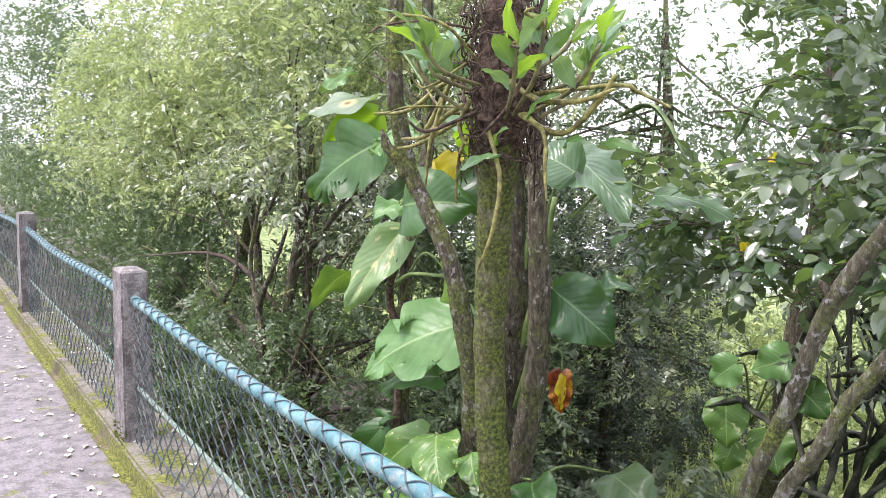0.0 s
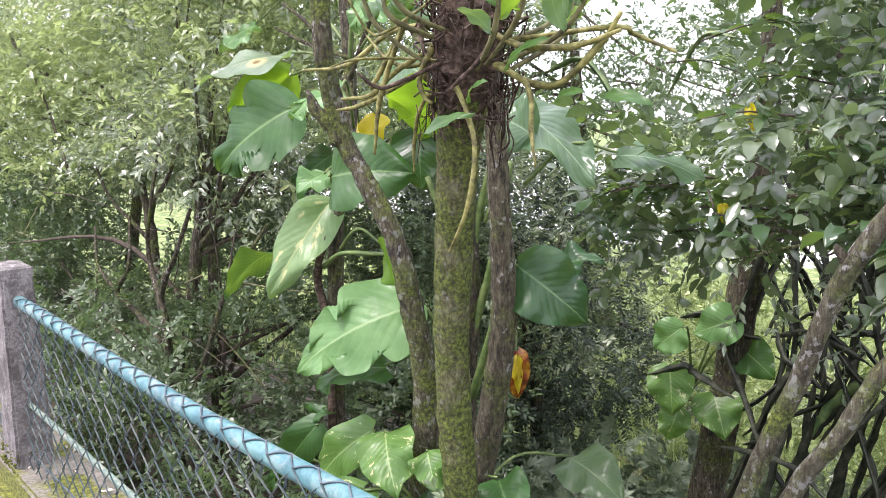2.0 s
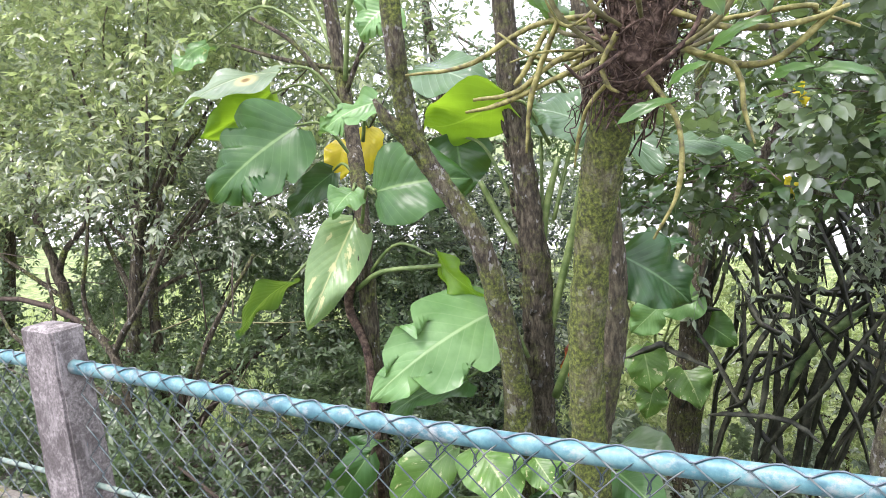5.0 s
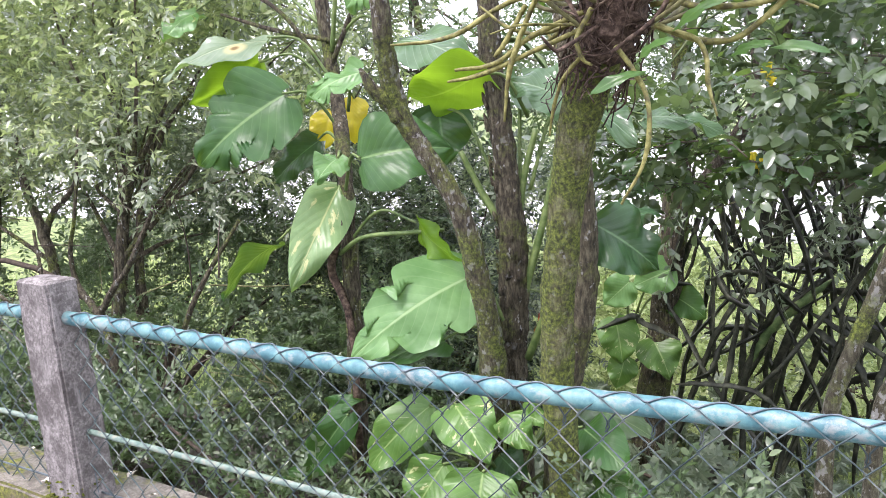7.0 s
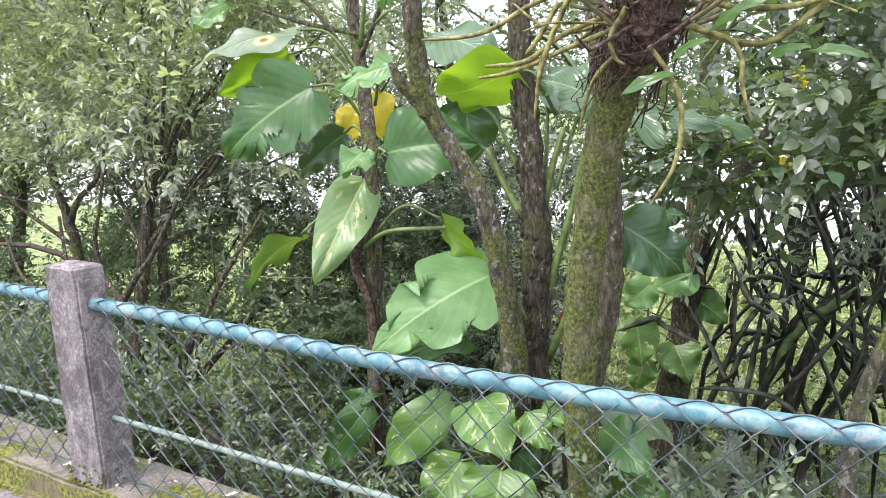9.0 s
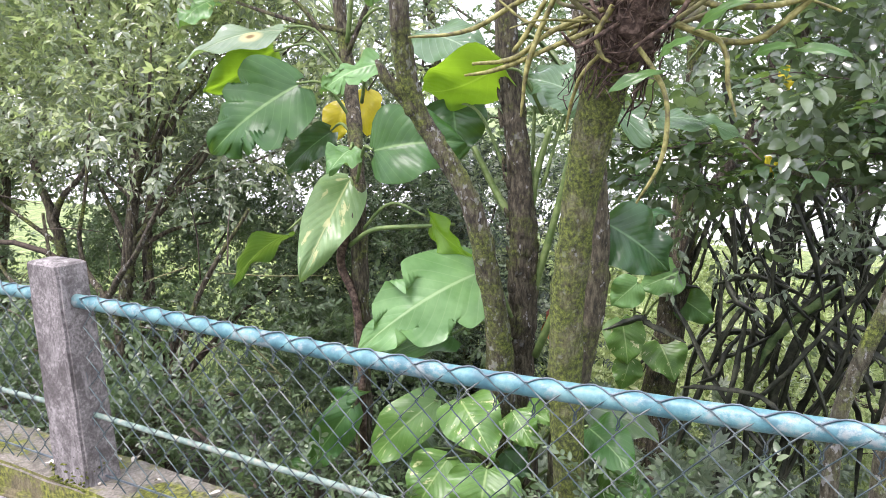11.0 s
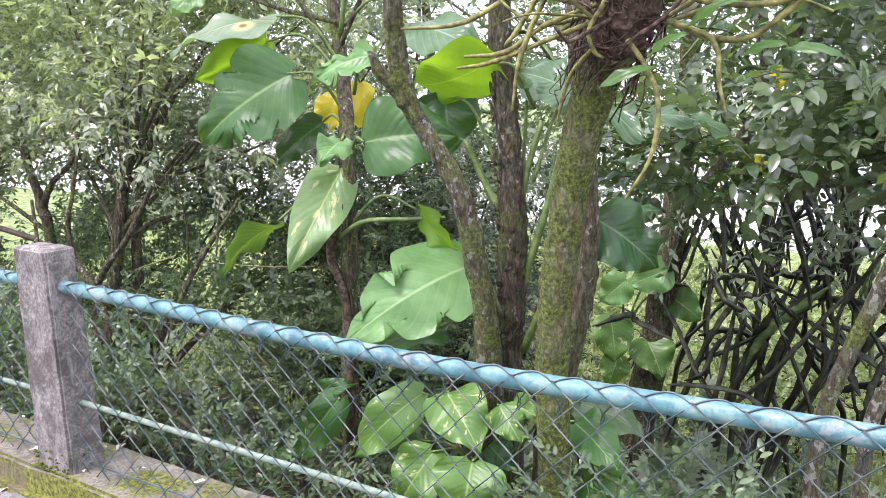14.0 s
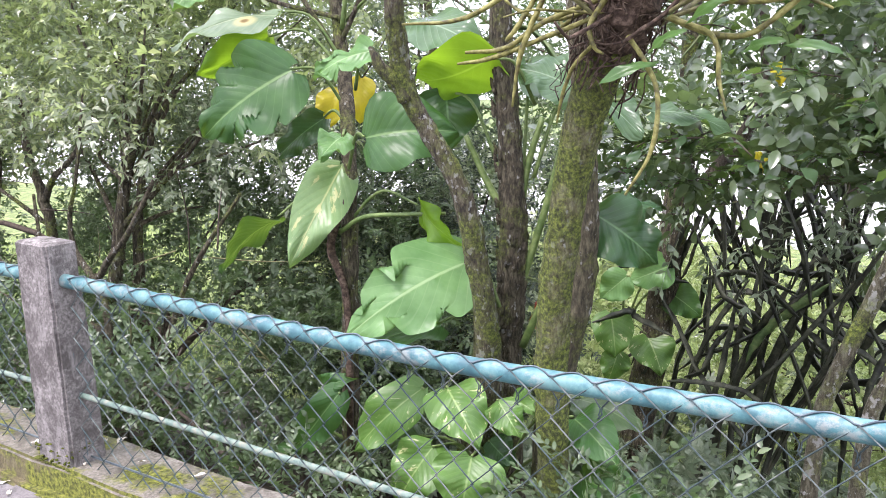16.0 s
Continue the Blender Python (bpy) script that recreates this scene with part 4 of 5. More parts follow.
def clear_of_openings(p):
    keep = np.ones(len(p), bool)
    for a, b, rad in OPENINGS:
        a, b = np.array(a), np.array(b)
        d = (b - a) / np.linalg.norm(b - a)
        w = p - a
        keep &= np.linalg.norm(w - (w @ d)[:, None] * d, axis=1) > rad
    return keep


def high_only(p):
    """A crown that thins out towards a ragged lower edge."""
    return p[:, 2] > 1.02 + 0.22 * np.sin(p[:, 0] * 3.3) * np.sin(p[:, 0] * 7.1 + p[:, 1] * 4)


def make_tree(name, base, label, category, blobs, twigs, spec, material, bark, trunk, limbs, seed, up=0.1, spread=0.85, size=(0.65, 1.25), shell=0.55, keep=None, paler=None):
    """A woody plant: trunk, limbs that reach into its lobes, and a crown of leafy twigs."""
    r = np.random.default_rng(seed)
    own = thing(name, base, label, category, {"leafy_shrub": "shrubs behind the fence", "far_tree": "trees in the distance"}.get(name, ""))
    child("trunk", tube(trunk, 24, 10, 0.06, seed=seed), bark, own)
    top = np.array(trunk[-1][:3])
    mid = np.array(trunk[len(trunk) // 2][:3])
    for k in range(limbs):
        lobe = blobs[k % len(blobs)]
        end = np.array(lobe[:3]) + r.normal(0, 0.45, 3) * np.array(lobe[3:])
        start = mid + (top - mid) * r.uniform(0, 1)
        bend = (start + end) / 2 + r.normal(0, 0.07, 3) * np.linalg.norm(end - start) + np.array((0, 0, 0.03))
        rad = r.uniform(0.006, 0.017)
        child("limb", tube([(*start, rad * 1.3), (*bend, rad), (*end, rad * 0.3)], 12, 6, 0.08, seed=k), bark, own)
    tem = [twig_template(r, *spec) for _ in range(6)]
    p, d = blob_points(r, twigs, blobs, shell)
    sel = clear_of_openings(p)
    if keep is not None:
        sel &= keep(p)
    p, d = p[sel], d[sel]
    turns = random_frames(r, len(p), d, up, spread)
    scales = r.uniform(*size, len(p))
    if paler:
        # brighter leaf colour on many upper twigs stands in for sunlight
        tone, low, share = paler
        lit_twigs = (p[:, 2] + r.normal(0, 0.25, len(p)) > low) & (r.uniform(0, 1, len(p)) < share)
        scatter("young_crown", tem, p[lit_twigs], turns[lit_twigs], scales[lit_twigs], tone, own, "yellow-green upper leaves, colour brightened as if sunlit")
        p, turns, scales = p[~lit_twigs], turns[~lit_twigs], scales[~lit_twigs]
    scatter("crown", tem, p, turns, scales, material, own)
    return own


LANCE = (10, 0.060, 0.0239, 0.24, "tufted")
FINE = (14, 0.046, 0.019, 0.23, "opposite")
ROUND = (7, 0.085, 0.048, 0.24, "alternate")
SMALL = (12, 0.04, 0.0175, 0.2, "alternate")

make_tree("leafy_shrub", (-1.7, 1.5, -0.9), "tall twiggy shrub with small green leaves behind the fence", "shrub",
          [(-1.9, 1.9, 1.9, 1.1, 0.8, 0.8), (-1.2, 1.8, 1.3, 0.8, 0.7, 0.6), (-2.6, 2.0, 1.1, 0.9, 0.8, 0.6), (-1.5, 2.2, 2.7, 1.2, 0.9, 0.8), (-0.9, 2.4, 2.1, 0.8, 0.7, 0.7)],
          4300, LANCE, FOL_FRESH, BARK_DARK, [(-1.7, 1.5, -0.95, 0.05), (-1.75, 1.45, -0.2, 0.045), (-1.65, 1.5, 0.5, 0.04), (-1.6, 1.6, 1.2, 0.03)], 22, 11, keep=high_only, paler=(FOL_LIGHT, 1.45, 0.75))
make_tree("leafy_shrub", (-3.6, 1.8, -0.9), "broad yellow-green shrub overhanging the fence", "shrub",
          [(-3.6, 2.0, 1.6, 1.2, 0.9, 0.9), (-4.6, 1.6, 1.2, 1.0, 0.8, 0.8), (-3.2, 2.2, 2.6, 1.3, 1.0, 0.9), (-4.8, 1.9, 2.4, 1.2, 1.0, 0.9), (-6.4, 1.7, 1.6, 1.3, 1.0, 1.2)],
          5000, LANCE, FOL_LIGHT, BARK_DARK, [(-3.6, 1.8, -0.95, 0.06), (-3.65, 1.8, 0, 0.05), (-3.6, 1.9, 0.8, 0.045), (-3.6, 2, 1.5, 0.03)], 22, 12, keep=high_only, size=(0.8, 1.5), paler=(FOL_SUN, 2.0, 0.35))
make_tree("leafy_shrub", (-8.0, 2.0, -0.9), "large shrub crowding the far end of the fence", "shrub",
          [(-7.6, 1.4, 0.8, 1.2, 0.9, 0.9), (-9.5, 1.5, 1.4, 1.6, 1.1, 1.5), (-12, 1.6, 1.6, 2.0, 1.3, 1.9), (-16, 1.8, 2.2, 2.6, 1.6, 2.6), (-8.6, 2.2, 3.0, 2.0, 1.4, 1.3)],
          4800, LANCE, FOL_MID, BARK_DARK, [(-8, 2, -0.95, 0.07), (-8, 2, 0, 0.06), (-8.1, 2, 1.0, 0.045), (-8, 2, 2, 0.03)], 14, 19, size=(1.0, 1.7))
make_tree("undergrowth_shrub", (-1.4, 1.5, -0.9), "dense low shrub with small dark leaves", "shrub",
          [(-1.2, 1.7, -0.1, 0.9, 0.6, 0.5), (-2.4, 1.6, 0.1, 0.9, 0.6, 0.5), (-3.6, 1.4, 0.1, 1.0, 0.6, 0.5), (-0.3, 2.0, -0.2, 0.7, 0.6, 0.5), (-5, 1.3, 0.2, 1.1, 0.6, 0.6), (-0.7, 2.6, 0.25, 0.8, 0.5, 0.5), (-1.7, 2.5, 0.3, 0.8, 0.5, 0.5), (-1.0, 2.8, 0.75, 0.9, 0.4, 0.35), (-2.3, 2.7, 0.7, 0.8, 0.4, 0.35), (-3.3, 2.0, 0.75, 1.1, 0.5, 0.4), (-4.9, 1.8, 0.8, 1.2, 0.5, 0.4)],
          7600, SMALL, FOL_MID, TWIG, [(-1.4, 1.5, -0.95, 0.03), (-1.4, 1.5, -0.5, 0.025), (-1.35, 1.55, 0.1, 0.015)], 12, 13)
fork = thing("forked_shrub", (-1.3, 1.15, -0.8), "bare dark forked shrub with mossy twisted branches", "shrub")
child("trunk", tube([(-1.22, 1.18, -0.85, 0.034), (-1.31, 1.15, -0.14, 0.030), (-1.28, 1.14, 0.15, 0.028), (-1.39, 1.15, 0.40, 0.024)], 24, 9, 0.1, seed=61), BARK_DARK, fork)
child("branch", tube([(-1.39, 1.15, 0.38, 0.02), (-1.2, 1.12, 0.55, 0.016), (-1.02, 1.1, 0.69, 0.015), (-0.78, 1.1, 0.99, 0.009)], 20, 8, 0.1, seed=62), BARK_DARK, fork)
child("branch", tube([(-1.39, 1.15, 0.38, 0.02), (-1.62, 1.2, 0.52, 0.016), (-1.66, 1.2, 0.7, 0.014), (-1.56, 1.2, 0.98, 0.010), (-1.6, 1.3, 1.4, 0.007)], 24, 8, 0.1, seed=63), BARK_DARK, fork)
child("branch", tube([(-1.32, 1.14, 0.1, 0.02), (-1.8, 1.16, 0.22, 0.018), (-2.1, 1.15, 0.31, 0.017), (-1.95, 1.18, 0.5, 0.013), (-2.07, 1.25, 0.82, 0.009)], 24, 8, 0.1, seed=64), BARK_DARK, fork)
child("branch", tube([(-2.1, 1.15, 0.31, 0.014), (-2.29, 1.1, 0.47, 0.011), (-2.6, 1.2, 0.7, 0.007)], 14, 7, 0.1, seed=65), BARK_DARK, fork)
child("branch", tube([(-1.15, 1.18, -0.3, 0.022), (-0.9, 1.2, 0.1, 0.018), (-0.72, 1.25, 0.5, 0.014), (-0.5, 1.4, 0.9, 0.009)], 20, 8, 0.1, seed=66), BARK_DARK, fork)
child("branch", tube([(-3.42, 1.3, 1.03, 0.012), (-3.99, 1.3, 1.67, 0.010), (-4.82, 1.3, 2.21, 0.007)], 14, 7, 0.08, seed=67), BARK_DARK, fork)
child("trunk", tube([(-2.28, 1.5, -0.9, 0.042), (-2.30, 1.5, 0.41, 0.036), (-2.38, 1.5, 0.76, 0.032), (-2.50, 1.5, 1.05, 0.024), (-2.58, 1.52, 1.4, 0.016)], 30, 9, 0.1, seed=68), BARK_DARK, fork)
child("branch", tube([(-2.37, 1.5, 0.72, 0.024), (-2.2, 1.48, 0.90, 0.020), (-1.97, 1.47, 1.04, 0.016), (-1.8, 1.5, 1.3, 0.010)], 22, 8, 0.1, seed=69), BARK_DARK, fork)
child("branch", tube([(-2.34, 1.5, 0.58, 0.016), (-2.55, 1.46, 0.70, 0.014), (-2.85, 1.4, 0.88, 0.010), (-3.1, 1.4, 1.1, 0.006)], 18, 7, 0.1, seed=70), BARK_DARK, fork)
child("trunk", tube([(-1.62, 1.6, -0.9, 0.036), (-1.6, 1.6, 0.41, 0.031), (-1.55, 1.6, 0.8, 0.026), (-1.42, 1.62, 1.2, 0.018)], 26, 9, 0.1, seed=73), BARK_DARK, fork)
r = np.random.default_rng(77)
for k in range(26):
    # dry bare twigs among the leaves
    p = np.array((r.uniform(-3.2, 0.0), r.uniform(0.75, 1.5), r.uniform(-0.1, 1.0)))
    a = r.uniform(-0.5, 3.6)
    d = np.array((math.cos(a), r.normal(0, 0.25), 0.8 * math.sin(a)))
    ln = r.uniform(0.25, 0.7)
    child("twig", tube([(*p, 0.0042), (*(p + d * ln * 0.5 + r.normal(0, 0.03, 3)), 0.0034), (*(p + d * ln), 0.0014)], 10, 5, 0.1, seed=k), (TWIG, CANE, BARK_PALE)[k % 3], fork)
make_tree("bramble", (0.2, 0.8, -0.7), "low tangle of small green leaves against the mesh", "shrub",
          [(-0.6, 0.7, -0.15, 0.6, 0.3, 0.4), (0.3, 0.75, -0.35, 0.5, 0.3, 0.3), (1.9, 0.9, -0.3, 0.6, 0.35, 0.35), (2.7, 0.9, -0.3, 0.5, 0.35, 0.35), (-1.6, 0.6, -0.1, 0.6, 0.3, 0.4)],
          1500, SMALL, FOL_MID, TWIG, [(0.2, 0.8, -0.7, 0.012), (0.2, 0.8, -0.5, 0.01), (0.2, 0.8, -0.3, 0.006)], 8, 14)
make_tree("weedy_shrub", (1.9, 2.3, -1.1), "low spreading shrub with soft grey-green leaves under the thicket", "shrub",
          [(0.9, 2.4, -0.85, 0.6, 0.4, 0.3), (1.8, 2.2, -0.75, 0.7, 0.4, 0.3), (2.7, 2.0, -0.65, 0.6, 0.4, 0.3), (0.2, 2.5, -0.95, 0.6, 0.4, 0.3), (2.2, 1.3, -0.55, 0.7, 0.3, 0.25), (1.6, 3.1, -1.2, 0.9, 0.4, 0.3), (0.2, 3.3, -1.0, 0.7, 0.4, 0.4), (1.0, 4.4, -1.3, 1.0, 0.4, 0.4)],
          1600, (5, 0.08, 0.026, 0.2, "lobed"), FOL_GREY, TWIG, [(1.9, 2.3, -1.15, 0.02), (1.9, 2.3, -0.9, 0.016), (1.95, 2.25, -0.6, 0.01)], 10, 27)
make_tree("fine_leaved_tree", (-0.55, 3.6, -1.5), "tree with fine feathery blue-green foliage", "tree",
          [(-0.2, 3.5, 0.35, 0.75, 0.5, 0.65), (-0.8, 3.4, 0.6, 0.9, 0.6, 0.7), (-0.5, 3.2, -0.6, 0.6, 0.6, 0.45), (-1.0, 3.2, -0.5, 0.9, 0.6, 0.5), (-0.7, 4.4, -0.5, 0.7, 0.4, 0.5)],
          3300, FINE, FOL_DARK, BARK_DARK, [(-0.55, 3.6, -1.5, 0.05), (-0.55, 3.6, -0.6, 0.045), (-0.6, 3.6, 0.5, 0.03)], 16, 15, paler=(FOL_FRESH, -0.3, 0.5))
make_tree("glossy_tree", (2.7, 2.9, -1.3), "tree with glossy oval leaves on spreading twigs", "tree",
          [(1.9, 2.3, 1.25, 0.7, 0.45, 0.4), (2.6, 2.3, 1.5, 0.7, 0.5, 0.5), (1.5, 2.5, 1.1, 0.6, 0.4, 0.3), (2.9, 2.4, 1.1, 0.7, 0.5, 0.4), (2.3, 2.6, 2.2, 0.8, 0.5, 0.4), (1.4, 3.3, 2.0, 0.8, 0.4, 0.5)],
          900, ROUND, FOL_GLOSS, BARK_PALE, [(2.7, 2.9, -1.3, 0.035), (2.7, 2.85, 0.0, 0.032), (2.65, 2.8, 0.8, 0.028), (2.6, 2.7, 1.6, 0.022)], 14, 16)


def near_leaves(owner, lobes, n_twigs, per, length, width, material, seed, up):
    """Leafy twigs whose leaves are pieces of their own."""
    r = np.random.default_rng(seed)
    shapes = []
    for k in range(5):
        v, f, uv = leaf_mesh((0, 0, 0), (length, 0, 0), width, (0, 0, 1), fold=r.uniform(0.1, 0.4), droop=r.uniform(0.02, 0.15), wave=0.004, seed=k, nu=6, nv=2)
        me = bpy.data.meshes.new("leaf")
        me.from_pydata([tuple(p) for p in v], [], f)
        me.materials.append(material)
        me.polygons.foreach_set("use_smooth", [True] * len(me.polygons))
        shapes.append(me)
    o = np.array(owner.location)
    for q in range(n_twigs):
        lobe = lobes[q % len(lobes)]
        p = np.array(lobe[:3]) + r.uniform(-1, 1, 3) * np.array(lobe[3:])
        a = r.uniform(0, 6.28)
        d = np.array((math.cos(a), math.sin(a), r.uniform(-0.25, 0.25) + up))
        ln = r.uniform(0.22, 0.4)
        e = p + d * ln
        child("twig", tube([(*p, 0.004), (*((p + e) / 2 + (0, 0, 0.03)), 0.003), (*e, 0.0012)], 6, 5), TWIG, owner)
        for i in range(per):
            s = (i + 1) / per
            w = p + d * ln * s + (0, 0, 0.12 * ln * math.sin(math.pi * s))
            yaw = math.degrees(math.atan2(d[1], d[0])) + (1 if i % 2 else -1) * r.uniform(25, 75)
            leaf = new("leaf", shapes[r.integers(5)])
            leaf.parent = owner
            leaf.matrix_basis = Matrix.Translation(w - o) @ pose(0, 0, 0, r.uniform(-25, 25), r.uniform(-5, 40), yaw) @ Matrix.Scale(r.uniform(0.75, 1.2), 4)


glossy = [ob for ob in scene.objects if ob.name == "glossy_tree"][0]
near_leaves(glossy, [(1.75, 2.0, 1.28, 0.45, 0.2, 0.22), (2.25, 2.0, 1.35, 0.5, 0.25, 0.3), (1.5, 2.1, 1.1, 0.35, 0.2, 0.12), (2.5, 2.1, 1.15, 0.4, 0.2, 0.25), (2.1, 2.1, 1.75, 0.6, 0.25, 0.25)], 43, 7, 0.095, 0.05, NEAR_GLOSS, 51, -0.05)
for k, p in enumerate(((1.92, 1.86, 1.16), (1.95, 1.95, 1.5))):
    leaf = mesh_ob("yellow_leaf", *leaf_mesh((0, 0, 0), (0.03, -0.01, -0.08), 0.045, (0.5, -0.8, 0.1), seed=k)[:2], YELLOW_LEAF, glossy, "yellow leaf")
    leaf.location = Vector(p) - glossy.location

make_tree("far_tree", (-2.5, 6.5, -1.9), "tall leafy tree beyond the shrubs", "tree",
          [(-2.3, 6.2, 2.0, 2.0, 0.8, 1.1), (-4.3, 6.0, 2.0, 1.9, 0.8, 1.2), (-6.2, 5.5, 2.6, 2.2, 1.0, 1.7), (-8.8, 4.5, 2.5, 2.3, 1.2, 2.0), (-4.0, 5.8, 0.6, 2.4, 0.8, 0.8), (-7, 5, 0.6, 2.4, 0.9, 1.0), (-1.0, 6.0, 1.5, 1.4, 0.7, 0.8)],
          5200, LANCE, FOL_MID, BARK_DARK, [(-2.5, 6.5, -1.9, 0.12), (-2.4, 6.4, 0, 0.1), (-2.5, 6.3, 1.4, 0.07), (-2.6, 6.2, 3.2, 0.025)], 14, 17, size=(1.0, 1.8))
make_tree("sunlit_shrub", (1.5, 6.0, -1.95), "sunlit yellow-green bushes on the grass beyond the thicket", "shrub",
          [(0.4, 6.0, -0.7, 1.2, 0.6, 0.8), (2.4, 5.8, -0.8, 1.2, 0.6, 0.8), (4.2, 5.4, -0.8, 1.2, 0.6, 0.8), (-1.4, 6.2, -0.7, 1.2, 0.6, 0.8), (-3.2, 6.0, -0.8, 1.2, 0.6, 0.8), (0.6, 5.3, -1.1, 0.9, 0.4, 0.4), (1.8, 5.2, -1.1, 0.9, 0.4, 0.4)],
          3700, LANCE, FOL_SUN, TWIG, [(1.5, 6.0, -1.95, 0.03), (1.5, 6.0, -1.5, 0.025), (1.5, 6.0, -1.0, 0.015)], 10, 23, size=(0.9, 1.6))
make_tree("far_tree", (1.5, 8.5, -1.95), "leafy tree beyond the thicket", "tree",
          [(-1.2, 8.4, 1.9, 1.7, 0.9, 1.0), (0.8, 8.2, 1.7, 1.6, 0.9, 1.0), (2.6, 7.6, 1.7, 1.8, 1.0, 0.9), (4.5, 6.8, 1.6, 1.6, 1.0, 1.2), (-2.2, 8.2, 0.6, 1.6, 0.8, 0.8), (0.2, 7.6, 3.3, 1.7, 0.8, 0.8), (2.2, 7.0, 3.2, 1.5, 0.8, 0.8)],
          4300, LANCE, FOL_MID, BARK_DARK, [(1.5, 8.5, -1.95, 0.12), (1.5, 8.4, 0, 0.1), (1.4, 8.3, 1.2, 0.07)], 16, 18, size=(0.9, 1.7))

# ---------------------------------------------------------------- the pale leaning stems
lean = thing("leaning_tree", (2.3, 1.4, -0.7), "pale lichen-spotted tree with two leaning stems", "tree")
child("stem", tube([(2.24, 1.40, -0.75, 0.0341), (2.27, 1.43, 0.1, 0.0311), (2.30, 1.45, 0.36, 0.0295), (2.40, 1.49, 0.665, 0.0284), (2.475, 1.48, 0.885, 0.0280), (2.54, 1.47, 1.05, 0.0273), (2.645, 1.46, 1.215, 0.0261), (2.725, 1.46, 1.34, 0.0265), (2.725, 1.49, 1.48, 0.0242), (2.74, 1.51, 1.59, 0.0227), (2.77, 1.53, 1.715, 0.0204), (2.77, 1.56, 1.92, 0.0189), (2.75, 1.62, 2.5, 0.0136)], 80, 16, 0.06, seed=21), BARK_PALE, lean, "leaning stem with grey lichen")
child("stem", tube([(2.40, 1.36, -0.75, 0.0288), (2.43, 1.37, 0.2, 0.0265), (2.485, 1.38, 0.44, 0.0253), (2.585, 1.38, 0.61, 0.0242), (2.665, 1.39, 0.785, 0.0235), (2.735, 1.40, 0.895, 0.0227), (2.815, 1.42, 1.015, 0.0216), (2.885, 1.44, 1.085, 0.0209), (2.99, 1.46, 1.20, 0.0189), (3.4, 1.55, 1.65, 0.0143)], 60, 16, 0.06, seed=22), BARK_PALE, lean, "leaning stem with grey lichen")
child("branch", tube([(2.735, 1.50, 1.60, 0.0128), (2.70, 1.52, 1.75, 0.0114), (2.63, 1.54, 1.89, 0.0091), (2.5, 1.6, 2.2, 0.0061)], 24, 10, 0.06, seed=23), BARK_PALE, lean)
child("branch", tube([(2.73, 1.46, 1.37, 0.0151), (2.87, 1.48, 1.40, 0.0125), (3.03, 1.5, 1.42, 0.0099), (3.3, 1.6, 1.6, 0.0061)], 20, 10, 0.06, seed=24), BARK_PALE, lean)
child("branch", tube([(2.545, 1.47, 1.06, 0.0181), (2.525, 1.45, 1.10, 0.0136), (2.515, 1.44, 1.12, 0.0061)], 8, 9, 0.15, seed=25), BARK_DARK, lean, "broken knot")

# ---------------------------------------------------------------- cactus thicket
thicket = thing("cactus_thicket", (1.1, 3.7, -1.8), "tangle of long dark arching cactus stems on a trunk", "cactus")
child("host_trunk", tube([(0.80, 3.6, -1.9, 0.13), (0.86, 3.6, -0.9, 0.11), (0.98, 3.6, 0.0, 0.095), (1.08, 3.6, 0.8, 0.08), (1.1, 3.65, 1.8, 0.06), (1.0, 3.7, 3.0, 0.04)], 40, 14, 0.08, seed=30), BARK_DARK, thicket, "dark trunk under the cactus")
child("host_limb", tube([(1.05, 3.6, 0.6, 0.05), (1.5, 3.5, 1.2, 0.042), (1.75, 3.5, 1.8, 0.036), (2.0, 3.5, 2.6, 0.03)], 24, 10, 0.08, seed=33), BARK, thicket)
child("host_limb", tube([(1.62, 3.5, 1.4, 0.036), (1.52, 3.5, 1.9, 0.032), (1.4, 3.5, 2.6, 0.025)], 20, 10, 0.08, seed=34), BARK, thicket)


def strap(rows, n, width, seed):
    """A three-winged stem with wavy edges."""
    c = spline(rows, n)
    r = np.random.default_rng(seed)
    tang = np.gradient(c, axis=0)
    tang /= np.linalg.norm(tang, axis=1)[:, None]
    ph, verts = r.uniform(0, 6), []
    for i in range(n):
        a = np.cross(tang[i], (0.2, 0.9, 0.35))
        a /= np.linalg.norm(a)
        b = np.cross(tang[i], a)
        tap = min(1, 0.25 + 4 * min(i, n - 1 - i) / n)
        for q in range(6):
            th = q * math.pi / 3 + ph
            rad = width * tap * ((0.5 * (1 + 0.24 * math.sin(i * 2.3 + q))) if q % 2 == 0 else 0.13)
            verts.append(c[i] + rad * (a * math.cos(th) + b * math.sin(th)))
    faces = [(i * 6 + j, i * 6 + (j + 1) % 6, (i + 1) * 6 + (j + 1) % 6, (i + 1) * 6 + j) for i in range(n - 1) for j in range(6)]
    return verts, faces


r = np.random.default_rng(31)


def cactus_stem(rows, width, k, paler=False):
    child("stem", strap(rows, 18, width, k), CACTUS_LIGHT if paler else CACTUS, thicket)


for k in range(13):
    # thick legs that carry the tangle
    x, y, z = r.uniform(1.15, 2.2), r.uniform(3.3, 4.2), r.uniform(-0.25, 0.35)
    way = r.normal(-0.12, 0.33)
    cactus_stem([(x, y, z), (x + way * 0.3 + r.normal(0, 0.04), y, z - 0.35), (x + way * 0.7, y + 0.03, z - 0.75), (x + way + r.normal(0, 0.05), y, z - 1.3)], r.uniform(0.035, 0.07), k)
